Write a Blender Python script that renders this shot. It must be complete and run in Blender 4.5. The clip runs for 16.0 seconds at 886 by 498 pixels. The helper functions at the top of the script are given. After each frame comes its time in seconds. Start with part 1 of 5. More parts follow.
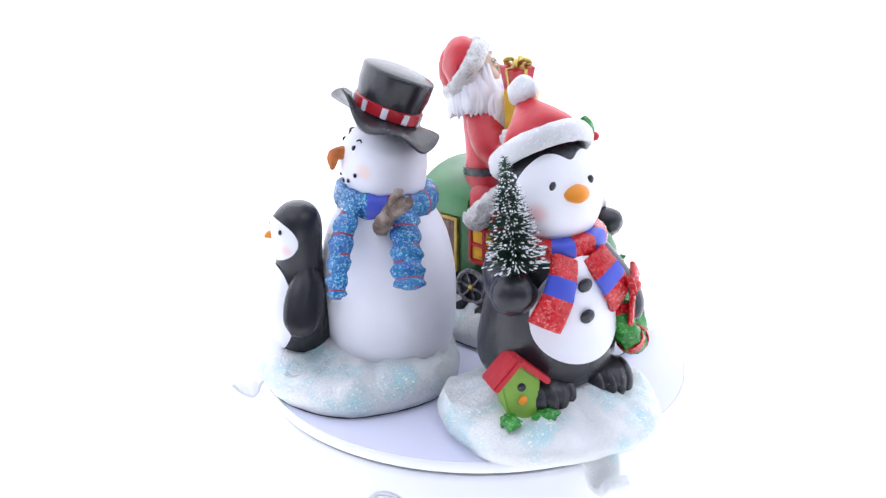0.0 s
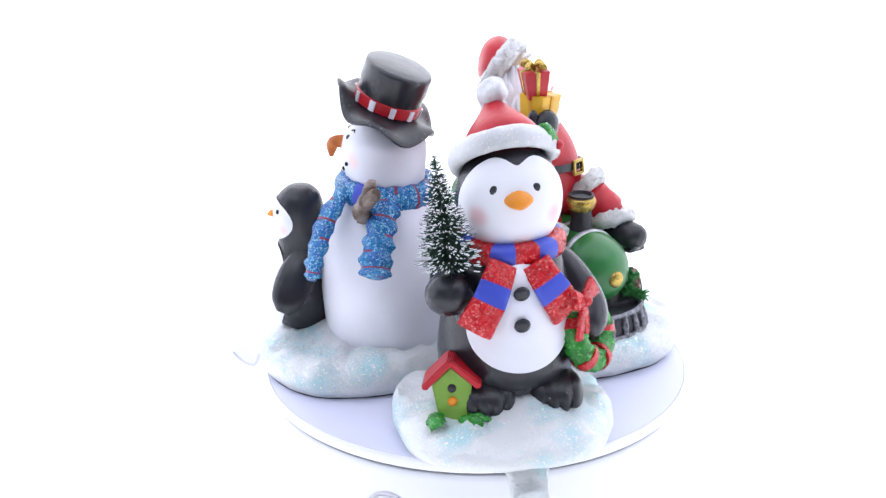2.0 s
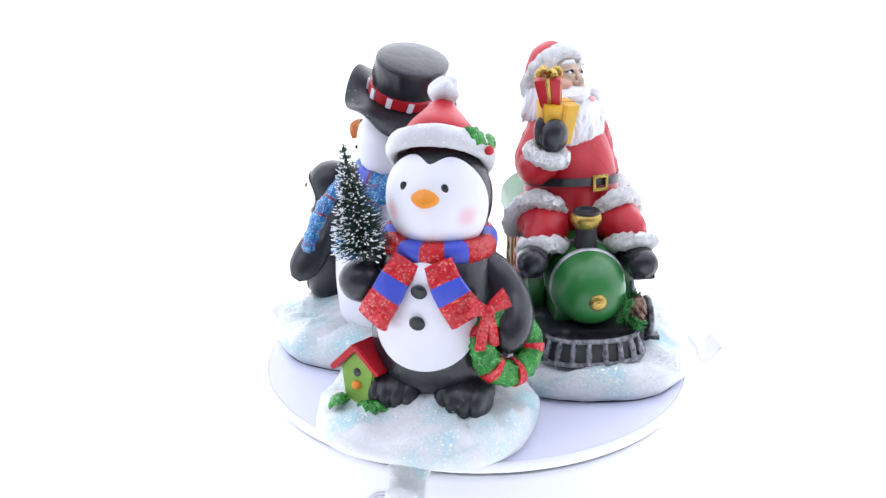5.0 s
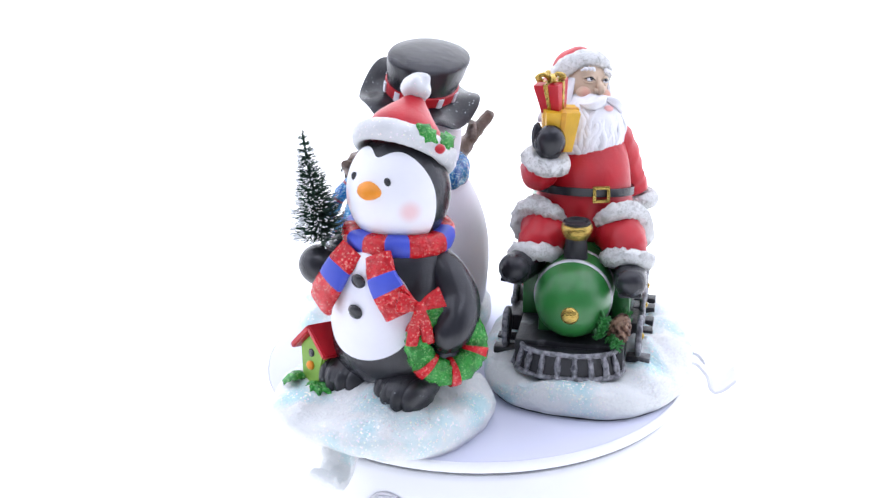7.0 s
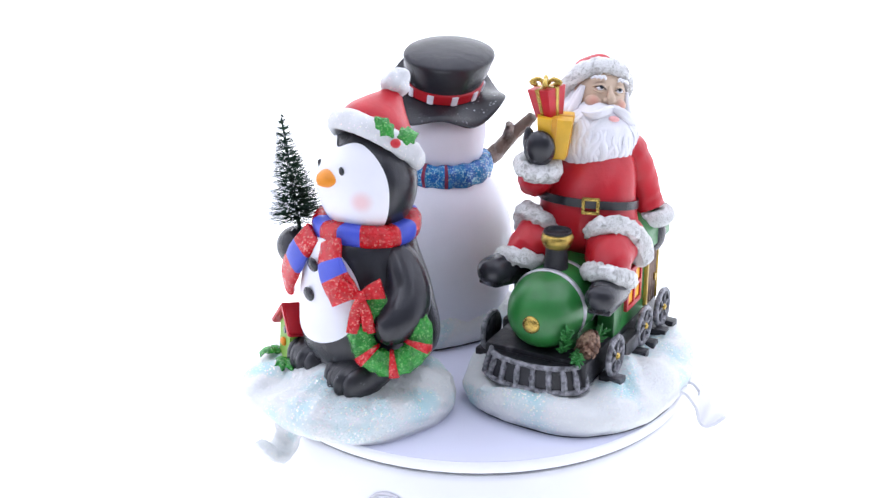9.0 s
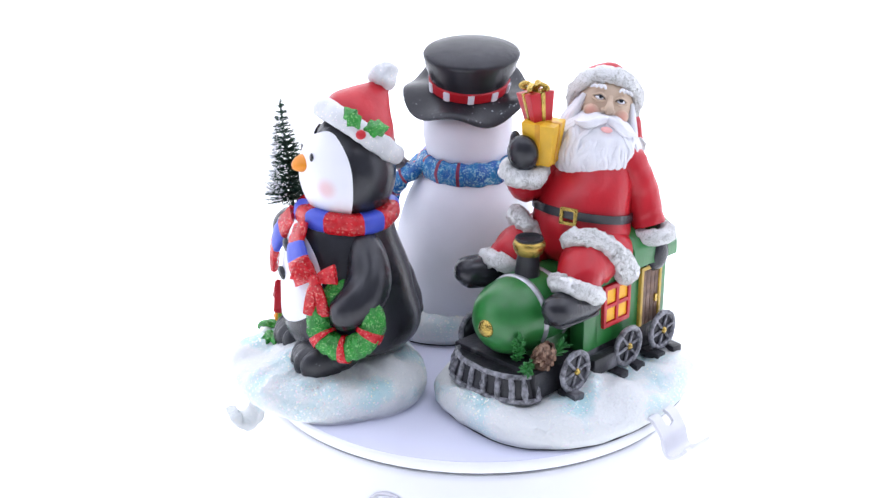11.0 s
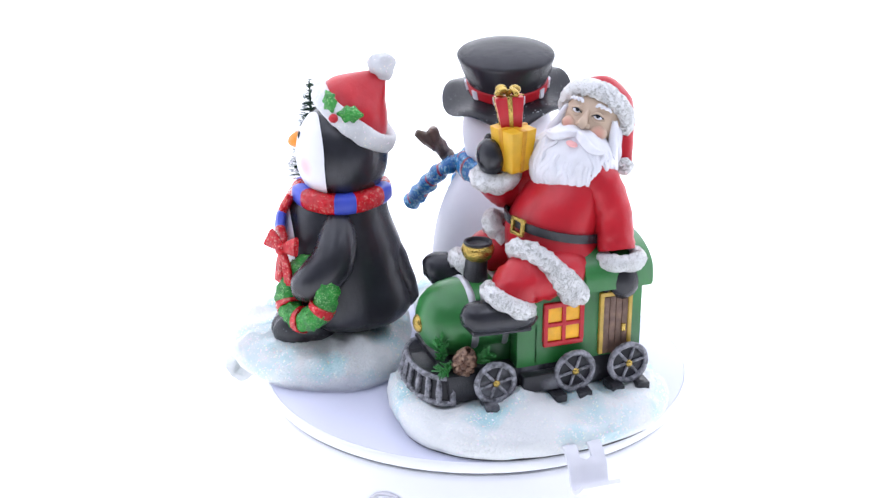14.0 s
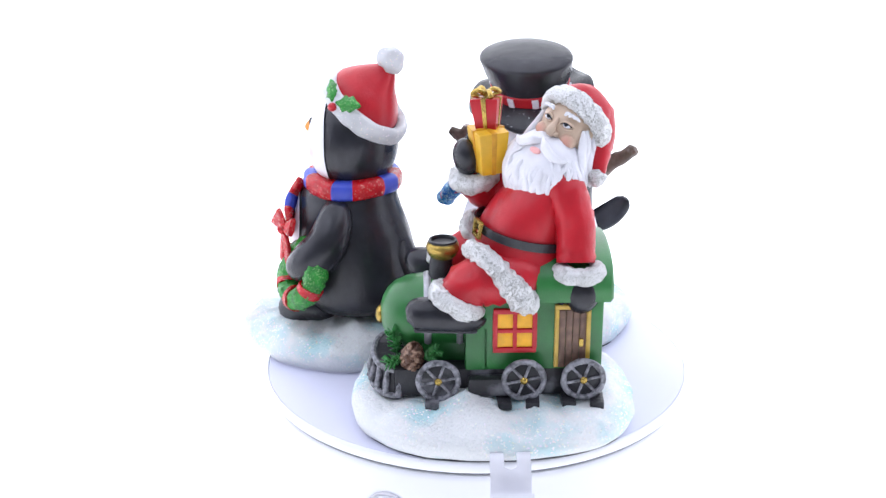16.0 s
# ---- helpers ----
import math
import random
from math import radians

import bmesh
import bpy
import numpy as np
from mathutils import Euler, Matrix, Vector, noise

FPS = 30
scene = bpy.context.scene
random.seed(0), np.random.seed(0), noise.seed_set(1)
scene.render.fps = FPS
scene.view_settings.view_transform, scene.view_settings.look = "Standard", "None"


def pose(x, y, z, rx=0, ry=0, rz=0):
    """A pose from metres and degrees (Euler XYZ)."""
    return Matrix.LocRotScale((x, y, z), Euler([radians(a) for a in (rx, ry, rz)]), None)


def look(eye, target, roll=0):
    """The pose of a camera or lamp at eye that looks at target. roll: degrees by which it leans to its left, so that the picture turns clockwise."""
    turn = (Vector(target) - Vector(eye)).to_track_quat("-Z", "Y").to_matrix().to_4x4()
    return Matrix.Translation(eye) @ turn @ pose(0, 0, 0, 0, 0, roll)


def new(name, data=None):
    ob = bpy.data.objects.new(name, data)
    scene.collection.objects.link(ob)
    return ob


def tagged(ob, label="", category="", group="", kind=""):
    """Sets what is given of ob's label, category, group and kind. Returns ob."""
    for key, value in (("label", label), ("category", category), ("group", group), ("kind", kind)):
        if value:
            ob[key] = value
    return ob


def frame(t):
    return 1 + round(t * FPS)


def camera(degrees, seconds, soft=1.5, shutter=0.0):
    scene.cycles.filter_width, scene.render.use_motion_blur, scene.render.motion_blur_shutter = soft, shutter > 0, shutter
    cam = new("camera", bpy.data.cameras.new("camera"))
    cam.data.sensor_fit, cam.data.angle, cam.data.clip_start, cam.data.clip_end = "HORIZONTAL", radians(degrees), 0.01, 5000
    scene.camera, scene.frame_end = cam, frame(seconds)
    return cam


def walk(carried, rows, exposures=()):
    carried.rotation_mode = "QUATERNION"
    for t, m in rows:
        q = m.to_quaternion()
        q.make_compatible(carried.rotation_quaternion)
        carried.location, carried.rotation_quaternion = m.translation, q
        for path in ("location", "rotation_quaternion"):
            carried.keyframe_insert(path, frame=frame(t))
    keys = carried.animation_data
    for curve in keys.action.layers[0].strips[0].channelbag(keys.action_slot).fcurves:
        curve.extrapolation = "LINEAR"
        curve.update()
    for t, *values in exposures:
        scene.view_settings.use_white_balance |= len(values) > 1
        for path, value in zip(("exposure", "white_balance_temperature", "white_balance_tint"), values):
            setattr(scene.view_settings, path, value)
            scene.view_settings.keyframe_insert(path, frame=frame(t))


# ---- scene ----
# The camera stands still before a turntable.
cam = camera(37.33, 16.0, soft=1.4)
EYE = Vector((-0.01555, -0.56895, 0.27660))
STAND = look(EYE, EYE + Vector((0.0, 0.93409, -0.35704)), -0.118)
walk(cam, [(0, STAND), (16.0, STAND)])


def turned(t):
    """Degrees by which the platter has turned at t seconds."""
    return -8.8015 * t + 0.00655 * t * t


# ---- light: an assumed white tent; glowing sides and top unseen, open towards the camera ----
world = bpy.data.worlds.new("room")
scene.world = world
world.use_nodes = True
world.node_tree.nodes["Background"].inputs[0].default_value = (0.74, 0.80, 1.0, 1)
world.node_tree.nodes["Background"].inputs[1].default_value = 0.36
scene.view_settings.exposure = 0.0


def area_lamp(name, eye, target, size_x, size_y, power, colour):
    data = bpy.data.lights.new(name, "AREA")
    data.shape, data.size, data.size_y, data.energy, data.color = "RECTANGLE", size_x, size_y, power, colour
    ob = new(name, data)
    ob.matrix_world = look(eye, target)
    return ob


# Two unseen lamps, assumed overhead, added for key light and highlights.
area_lamp("assumed_strip_light", (-0.30, -0.42, 0.72), (0, 0, 0.06), 0.5, 0.08, 0.85, (0.84, 0.88, 1.04))
area_lamp("assumed_strip_light", (0.36, -0.36, 0.70), (0, 0, 0.06), 0.5, 0.08, 0.70, (0.84, 0.88, 1.04))


# ---- materials ----
def node_material(name):
    m = bpy.data.materials.new(name)
    m.use_nodes = True
    return m, m.node_tree, m.node_tree.nodes["Principled BSDF"]


def painted(name, colour, rough=0.45, vary=0.12, scale=90.0, bump=0.15, grain=1400.0, second=None, amount=0.5,
            edges=(0.45, 0.7), coat=0.0, metal=0.0, spec=0.5, strokes=0.0):
    """Paint on cast resin: blotches of tone at one scale, fine relief at another; second: colour of a worn or stained layer."""
    m, tree, bsdf = node_material(name)
    nodes, links = tree.nodes, tree.links
    co = nodes.new("ShaderNodeTexCoord")
    big = nodes.new("ShaderNodeTexNoise")
    big.inputs["Scale"].default_value, big.inputs["Detail"].default_value = scale, 4
    fine = nodes.new("ShaderNodeTexNoise")
    fine.inputs["Scale"].default_value, fine.inputs["Detail"].default_value = grain, 3
    links.new(co.outputs["Object"], big.inputs["Vector"])
    links.new(co.outputs["Object"], fine.inputs["Vector"])
    ramp = nodes.new("ShaderNodeValToRGB")
    ramp.color_ramp.elements[0].position, ramp.color_ramp.elements[1].position = 0.3, 0.7
    ramp.color_ramp.elements[0].color = (*[c * (1 - vary) for c in colour], 1)
    ramp.color_ramp.elements[1].color = (*[min(1, c * (1 + vary)) for c in colour], 1)
    links.new(big.outputs["Fac"], ramp.inputs["Fac"])
    last = ramp.outputs["Color"]
    if second:
        spots = nodes.new("ShaderNodeTexNoise")
        spots.inputs["Scale"].default_value, spots.inputs["Detail"].default_value = scale * 0.6, 5
        links.new(co.outputs["Object"], spots.inputs["Vector"])
        cut = nodes.new("ShaderNodeMapRange")
        cut.inputs["From Min"].default_value, cut.inputs["From Max"].default_value = edges
        cut.inputs["To Max"].default_value = amount
        links.new(spots.outputs["Fac"], cut.inputs["Value"])
        mix = nodes.new("ShaderNodeMix")
        mix.data_type = "RGBA"
        links.new(cut.outputs["Result"], mix.inputs["Factor"])
        links.new(last, mix.inputs["A"])
        mix.inputs["B"].default_value = (*second, 1)
        last = mix.outputs["Result"]
    links.new(last, bsdf.inputs["Base Color"])
    bp = nodes.new("ShaderNodeBump")
    bp.inputs["Strength"].default_value, bp.inputs["Distance"].default_value = bump, 0.0006
    links.new(fine.outputs["Fac"], bp.inputs["Height"])
    last = bp.outputs["Normal"]
    if strokes:
        wide = nodes.new("ShaderNodeMapping")
        wide.inputs["Scale"].default_value = (1.0, 1.0, 0.35)
        links.new(co.outputs["Object"], wide.inputs["Vector"])
        dab = nodes.new("ShaderNodeTexNoise")
        dab.inputs["Scale"].default_value, dab.inputs["Detail"].default_value, dab.inputs["Distortion"].default_value = 170, 3, 0.6
        links.new(wide.outputs["Vector"], dab.inputs["Vector"])
        stroke = nodes.new("ShaderNodeBump")
        stroke.inputs["Strength"].default_value, stroke.inputs["Distance"].default_value = strokes, 0.0012
        links.new(dab.outputs["Fac"], stroke.inputs["Height"])
        links.new(last, stroke.inputs["Normal"])
        last = stroke.outputs["Normal"]
    links.new(last, bsdf.inputs["Normal"])
    bsdf.inputs["Roughness"].default_value, bsdf.inputs["Metallic"].default_value = rough, metal
    bsdf.inputs["Specular IOR Level"].default_value = spec
    bsdf.inputs["Coat Weight"].default_value, bsdf.inputs["Coat Roughness"].default_value = coat, 0.2
    return m


def glittered(name, colour, fleck, share=0.2, scale=1500.0, rough=0.35, metal=0.3, relief=0.8, second=None, amount=0.5, patch=45.0, span=(0.40, 0.66),
              spread=0.03, tints=0.0, clumps=False):
    """Paint strewn with glitter: each small cell leans its own way, and some cells are bright flecks."""
    m, tree, bsdf = node_material(name)
    nodes, links = tree.nodes, tree.links
    co = nodes.new("ShaderNodeTexCoord")
    cell = nodes.new("ShaderNodeTexVoronoi")
    cell.inputs["Scale"].default_value = scale
    links.new(co.outputs["Object"], cell.inputs["Vector"])
    split = nodes.new("ShaderNodeSeparateColor")
    links.new(cell.outputs["Color"], split.inputs["Color"])
    cut = nodes.new("ShaderNodeMapRange")
    cut.inputs["From Min"].default_value, cut.inputs["From Max"].default_value = 1 - share, 1 - share + spread
    links.new(split.outputs["Red"], cut.inputs["Value"])
    tone = nodes.new("ShaderNodeTexNoise")
    tone.inputs["Scale"].default_value, tone.inputs["Detail"].default_value = patch, 4
    links.new(co.outputs["Object"], tone.inputs["Vector"])
    ramp = nodes.new("ShaderNodeValToRGB")
    ramp.color_ramp.elements[0].position, ramp.color_ramp.elements[1].position = span
    ramp.color_ramp.elements[0].color = (*colour, 1)
    other = second or [c * 0.75 for c in colour]
    ramp.color_ramp.elements[1].color = (*[a + (b - a) * (amount if second else 1) for a, b in zip(colour, other)], 1)
    links.new(tone.outputs["Fac"], ramp.inputs["Fac"])
    mix = nodes.new("ShaderNodeMix")
    mix.data_type = "RGBA"
    links.new(cut.outputs["Result"], mix.inputs["Factor"])
    links.new(ramp.outputs["Color"], mix.inputs["A"])
    mix.inputs["B"].default_value = (*fleck, 1)
    strewn = cut.outputs["Result"]
    if clumps:
        where = nodes.new("ShaderNodeMapRange")
        where.inputs["From Min"].default_value, where.inputs["From Max"].default_value = 0.42, 0.66
        where.inputs["To Min"].default_value = 0.15
        links.new(tone.outputs["Fac"], where.inputs["Value"])
        both = nodes.new("ShaderNodeMath")
        both.operation = "MULTIPLY"
        links.new(strewn, both.inputs[0])
        links.new(where.outputs["Result"], both.inputs[1])
        strewn = both.outputs[0]
        links.new(strewn, mix.inputs["Factor"])
    if tints:
        hue = nodes.new("ShaderNodeMix")
        hue.data_type = "RGBA"
        hue.inputs["Factor"].default_value = tints
        hue.inputs["A"].default_value = (*fleck, 1)
        links.new(cell.outputs["Color"], hue.inputs["B"])
        links.new(hue.outputs["Result"], mix.inputs["B"])
    links.new(mix.outputs["Result"], bsdf.inputs["Base Color"])
    shine = nodes.new("ShaderNodeMath")
    shine.operation = "MULTIPLY"
    shine.inputs[1].default_value = metal
    links.new(strewn, shine.inputs[0])
    links.new(shine.outputs[0], bsdf.inputs["Metallic"])
    bp = nodes.new("ShaderNodeBump")
    bp.inputs["Strength"].default_value, bp.inputs["Distance"].default_value = 1.0, 1.0
    off = nodes.new("ShaderNodeVectorMath")
    off.operation = "SUBTRACT"
    links.new(co.outputs["Object"], off.inputs[0])
    links.new(cell.outputs["Position"], off.inputs[1])
    lean = nodes.new("ShaderNodeVectorMath")
    lean.operation = "SUBTRACT"
    links.new(cell.outputs["Color"], lean.inputs[0])
    lean.inputs[1].default_value = (0.5, 0.5, 0.5)
    slope = nodes.new("ShaderNodeVectorMath")
    slope.operation = "DOT_PRODUCT"
    links.new(off.outputs["Vector"], slope.inputs[0])
    links.new(lean.outputs["Vector"], slope.inputs[1])
    gain = nodes.new("ShaderNodeMath")
    gain.operation = "MULTIPLY"
    gain.inputs[1].default_value = relief
    links.new(slope.outputs["Value"], gain.inputs[0])
    links.new(gain.outputs[0], bp.inputs["Height"])
    links.new(bp.outputs["Normal"], bsdf.inputs["Normal"])
    bsdf.inputs["Roughness"].default_value = rough
    return m


def furred(name, colour, gap):
    """Cast curly fur: worm-like strands standing up; a dark wash between them also paints their shade."""
    m, tree, bsdf = node_material(name)
    nodes, links = tree.nodes, tree.links
    co = nodes.new("ShaderNodeTexCoord")
    curl = nodes.new("ShaderNodeTexNoise")
    curl.inputs["Scale"].default_value, curl.inputs["Detail"].default_value, curl.inputs["Distortion"].default_value = 520, 1.5, 1.6
    links.new(co.outputs["Object"], curl.inputs["Vector"])
    mid = nodes.new("ShaderNodeMath")
    mid.operation = "SUBTRACT"
    mid.inputs[1].default_value = 0.5
    links.new(curl.outputs["Fac"], mid.inputs[0])
    fold = nodes.new("ShaderNodeMath")
    fold.operation = "ABSOLUTE"
    links.new(mid.outputs[0], fold.inputs[0])
    cut = nodes.new("ShaderNodeMapRange")
    cut.inputs["From Min"].default_value, cut.inputs["From Max"].default_value = 0.0, 0.045
    links.new(fold.outputs[0], cut.inputs["Value"])
    mix = nodes.new("ShaderNodeMix")
    mix.data_type = "RGBA"
    mix.inputs["A"].default_value, mix.inputs["B"].default_value = (*gap, 1), (*colour, 1)
    links.new(cut.outputs["Result"], mix.inputs["Factor"])
    links.new(mix.outputs["Result"], bsdf.inputs["Base Color"])
    bp = nodes.new("ShaderNodeBump")
    bp.inputs["Strength"].default_value, bp.inputs["Distance"].default_value = 0.9, 0.0009
    links.new(cut.outputs["Result"], bp.inputs["Height"])
    links.new(bp.outputs["Normal"], bsdf.inputs["Normal"])
    bsdf.inputs["Roughness"].default_value = 0.45
    return m


def blushed(name, colour, blush, spots, strength=0.8, rough=0.5):
    """Paint with soft round airbrushed spots (x, y, z, radius)."""
    m = painted(name, colour, rough, 0.03, 60, 0.12)
    nodes, links = m.node_tree.nodes, m.node_tree.links
    bsdf = nodes["Principled BSDF"]
    last = bsdf.inputs["Base Color"].links[0].from_socket
    co = nodes.new("ShaderNodeTexCoord")
    for x, y, z, radius in spots:
        far = nodes.new("ShaderNodeVectorMath")
        far.operation = "DISTANCE"
        far.inputs[1].default_value = (x, y, z)
        links.new(co.outputs["Object"], far.inputs[0])
        cut = nodes.new("ShaderNodeMapRange")
        cut.interpolation_type = "SMOOTHSTEP"
        cut.inputs["From Min"].default_value, cut.inputs["From Max"].default_value = radius * 0.15, radius
        cut.inputs["To Min"].default_value, cut.inputs["To Max"].default_value = strength, 0.0
        links.new(far.outputs["Value"], cut.inputs["Value"])
        mix = nodes.new("ShaderNodeMix")
        mix.data_type = "RGBA"
        links.new(cut.outputs["Result"], mix.inputs["Factor"])
        links.new(last, mix.inputs["A"])
        mix.inputs["B"].default_value = (*blush, 1)
        last = mix.outputs["Result"]
    links.new(last, bsdf.inputs["Base Color"])
    return m


def glowing_white(name, colour, strength):
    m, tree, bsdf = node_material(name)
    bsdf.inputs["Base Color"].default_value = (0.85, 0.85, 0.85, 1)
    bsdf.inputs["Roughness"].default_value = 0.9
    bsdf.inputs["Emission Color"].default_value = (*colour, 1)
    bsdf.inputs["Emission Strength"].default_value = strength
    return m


BACK = glowing_white("glowing_back_wall", (0.94, 0.96, 1.0), 1.20)
# Glow of the unseen side walls and top, added to light the figures.
TENT = glowing_white("unseen_tent_glow", (0.79, 0.83, 1.05), 0.58)
# Glow added to the sheet so that it stays white round the platter.
TABLE = glowing_white("sheet_with_added_glow", (0.95, 0.97, 1.0), 0.70)
# Lilac-grey puts the top's shade into the colour; the plastic is white.
PLATTER_SHADED = painted("white_plastic_shaded", (0.68, 0.69, 0.82), 0.5, 0.02, 12.0, 0.02, spec=0.25)
CASING = painted("white_casing", (0.85, 0.86, 0.90), 0.4, 0.02, 14.0, 0.02)
GREY_RING = painted("grey_plastic", (0.70, 0.69, 0.74), 0.4, 0.05)
DARK_GAP = painted("dark_gap_shade", (0.05, 0.05, 0.07), 0.7, 0.05)
SNOW = glittered("glittered_snow", (0.76, 0.78, 0.775), (0.95, 1.0, 0.96), 0.15, 1500.0, 0.36, 0.7, 0.6,
                 (0.42, 0.69, 0.72), 0.85, 50.0, (0.49, 0.70), 0.05, 0.25, True)
UNDERSIDE = painted("dark_pad", (0.06, 0.055, 0.06), 0.9)
STEEL = painted("white_enamelled_steel", (0.72, 0.72, 0.76), 0.35, 0.06, 80, 0.08)
BLACK = painted("black_paint", (0.019, 0.019, 0.024), 0.25, 0.3, 70, 0.15, second=(0.040, 0.040, 0.047), amount=0.25, spec=0.45, strokes=0.2)
BLACK_GLITTER = glittered("black_paint_with_glitter", (0.021, 0.021, 0.026), (0.6, 0.65, 0.7), 0.022, 1500, 0.30, 0.6, 0.08, clumps=True)
WHITE = painted("white_paint", (0.79, 0.79, 0.85), 0.5, 0.03, 60, 0.12)
WHITE_GLITTER = glittered("white_paint_with_glitter", (0.74, 0.75, 0.76), (0.97, 0.99, 0.97), 0.06, 2000, 0.45, 0.6, 0.6, spread=0.05, tints=0.25)
RED = painted("red_paint", (0.49, 0.013, 0.023), 0.33, 0.12, 70, 0.15, second=(0.36, 0.010, 0.018), amount=0.4, spec=0.4, strokes=0.25)
RED_GLITTER = glittered("red_glitter", (0.60, 0.004, 0.011), (1.0, 0.28, 0.23), 0.18, 1450, 0.18, 0.4, 0.8, (0.46, 0.003, 0.008), 0.9, 260, spread=0.25)
BLUE = painted("blue_paint", (0.045, 0.075, 0.50), 0.42, 0.12, 70, 0.15)
BLUE_GLITTER = glittered("light_blue_glitter", (0.012, 0.17, 0.42), (0.40, 0.85, 0.97), 0.32, 1700, 0.20, 0.35, 0.8, (0.012, 0.08, 0.36), 0.9, 200, spread=0.45)
GREEN_GLITTER = glittered("green_glitter", (0.03, 0.30, 0.035), (0.30, 0.78, 0.22), 0.24, 1700, 0.24, 0.3, 0.8, (0.018, 0.17, 0.022), 0.9, 300, spread=0.4)
LIME = painted("lime_green_paint", (0.22, 0.42, 0.05), 0.5, 0.12, 90, 0.2)
GREEN = painted("engine_green_paint", (0.022, 0.17, 0.035), 0.36, 0.2, 70, 0.2, second=(0.012, 0.085, 0.02), amount=0.6, coat=0.2)
NEEDLE = painted("dark_green_bristle", (0.012, 0.045, 0.022), 0.6, 0.3, 300)
FROST = painted("white_frost", (0.88, 0.90, 0.93), 0.7, 0.03)
ORANGE = painted("orange_paint", (0.80, 0.27, 0.01), 0.45, 0.12, 110, 0.2)
CARROT = painted("carrot_paint", (0.62, 0.17, 0.03), 0.5, 0.2, 150, 0.5, second=(0.30, 0.07, 0.02), amount=0.6)
BLUSH = painted("pink_blush", (0.86, 0.44, 0.42), 0.6, 0.05)
YELLOW = painted("yellow_paint", (0.74, 0.42, 0.02), 0.42, 0.12, 120, 0.2)
GOLD = painted("gold_paint", (0.46, 0.32, 0.08), 0.27, 0.25, 260, 0.5, metal=0.85, strokes=0.3)
TWIG = painted("brown_twig_paint", (0.11, 0.07, 0.05), 0.5, 0.4, 200, 0.8, second=(0.40, 0.33, 0.29), amount=0.6, edges=(0.48, 0.62), strokes=0.8)
CONE = painted("pine_cone_brown", (0.10, 0.045, 0.025), 0.5, 0.4, 500, 0.8, second=(0.45, 0.28, 0.19), amount=0.65, edges=(0.48, 0.6))
WOOD = painted("door_wood_paint", (0.17, 0.10, 0.07), 0.55, 0.35, 240, 0.5)
IRON = painted("worn_iron_paint", (0.023, 0.023, 0.027), 0.38, 0.3, 120, 0.3, second=(0.32, 0.32, 0.35), amount=0.5, edges=(0.57, 0.70), spec=0.4, strokes=0.3)
IRON_EDGE = painted("silver_drybrushed_iron", (0.28, 0.28, 0.31), 0.38, 0.3, 700, 0.6, second=(0.03, 0.03, 0.034), amount=0.85, edges=(0.40, 0.66))
SILVER = painted("dull_silver_paint", (0.46, 0.46, 0.49), 0.35, 0.25, 260, 0.4, metal=0.4)
FUR = furred("curly_white_fur", (0.80, 0.80, 0.785), (0.50, 0.49, 0.45))
BEARD = painted("white_beard_paint", (0.78, 0.78, 0.82), 0.48, 0.05, 200, 0.3, second=(0.55, 0.54, 0.52), amount=0.25)


# ---- mesh helpers ----
HOME = {}
TOP = 0.0036  # height of the platter's top


def thing(name, label, category, base=(0, 0, 0), group=""):
    ob = tagged(new(name), label, category, group)
    HOME[ob.name] = Vector(base)
    return ob


def link_mesh(name, bm, materials):
    me = bpy.data.meshes.new(name)
    bmesh.ops.recalc_face_normals(bm, faces=bm.faces)
    bm.to_mesh(me)
    bm.free()
    for m in materials if isinstance(materials, (list, tuple)) else [materials]:
        me.materials.append(m)
    me.polygons.foreach_set("use_smooth", [True] * len(me.polygons))
    me.set_sharp_from_angle(angle=radians(48))
    return new(name, me)


def part(name, bm, materials, parent, label=""):
    """Links a bmesh, built in the space of the platter's centre, as one mesh under a thing or a part."""
    root = parent
    while root.parent:
        root = root.parent
    if root.name in HOME:
        bmesh.ops.translate(bm, verts=bm.verts, vec=-HOME[root.name])
    ob = link_mesh(name, bm, materials)
    ob.parent = parent
    return tagged(ob, label)


def grid(bm, rows, closed_u=True, cap=True, mat=0):
    """Skins a list of rows of points; rows close on themselves if closed_u."""
    made = [[bm.verts.new(p) for p in row] for row in rows]
    faces = []
    for a, b in zip(made, made[1:]):
        n = len(a)
        for i in range(n if closed_u else n - 1):
            j = (i + 1) % n
            faces.append(bm.faces.new((a[i], a[j], b[j], b[i])))
    if cap and closed_u:
        faces.append(bm.faces.new(made[0][::-1]))
        faces.append(bm.faces.new(made[-1]))
    for f in faces:
        f.material_index = mat
    return made


def spline(points, per=6):
    """A smooth line through points (tuples of any length)."""
    pts = [np.array(p, float) for p in points]
    pts = [2 * pts[0] - pts[1]] + pts + [2 * pts[-1] - pts[-2]]
    out = []
    for a, b, c, d in zip(pts, pts[1:], pts[2:], pts[3:]):
        for k in range(per):
            s = k / per
            out.append(0.5 * (2 * b + (c - a) * s + (2 * a - 5 * b + 4 * c - d) * s * s + (3 * b - a - 3 * c + d) * s ** 3))
    return out + [pts[-2]]


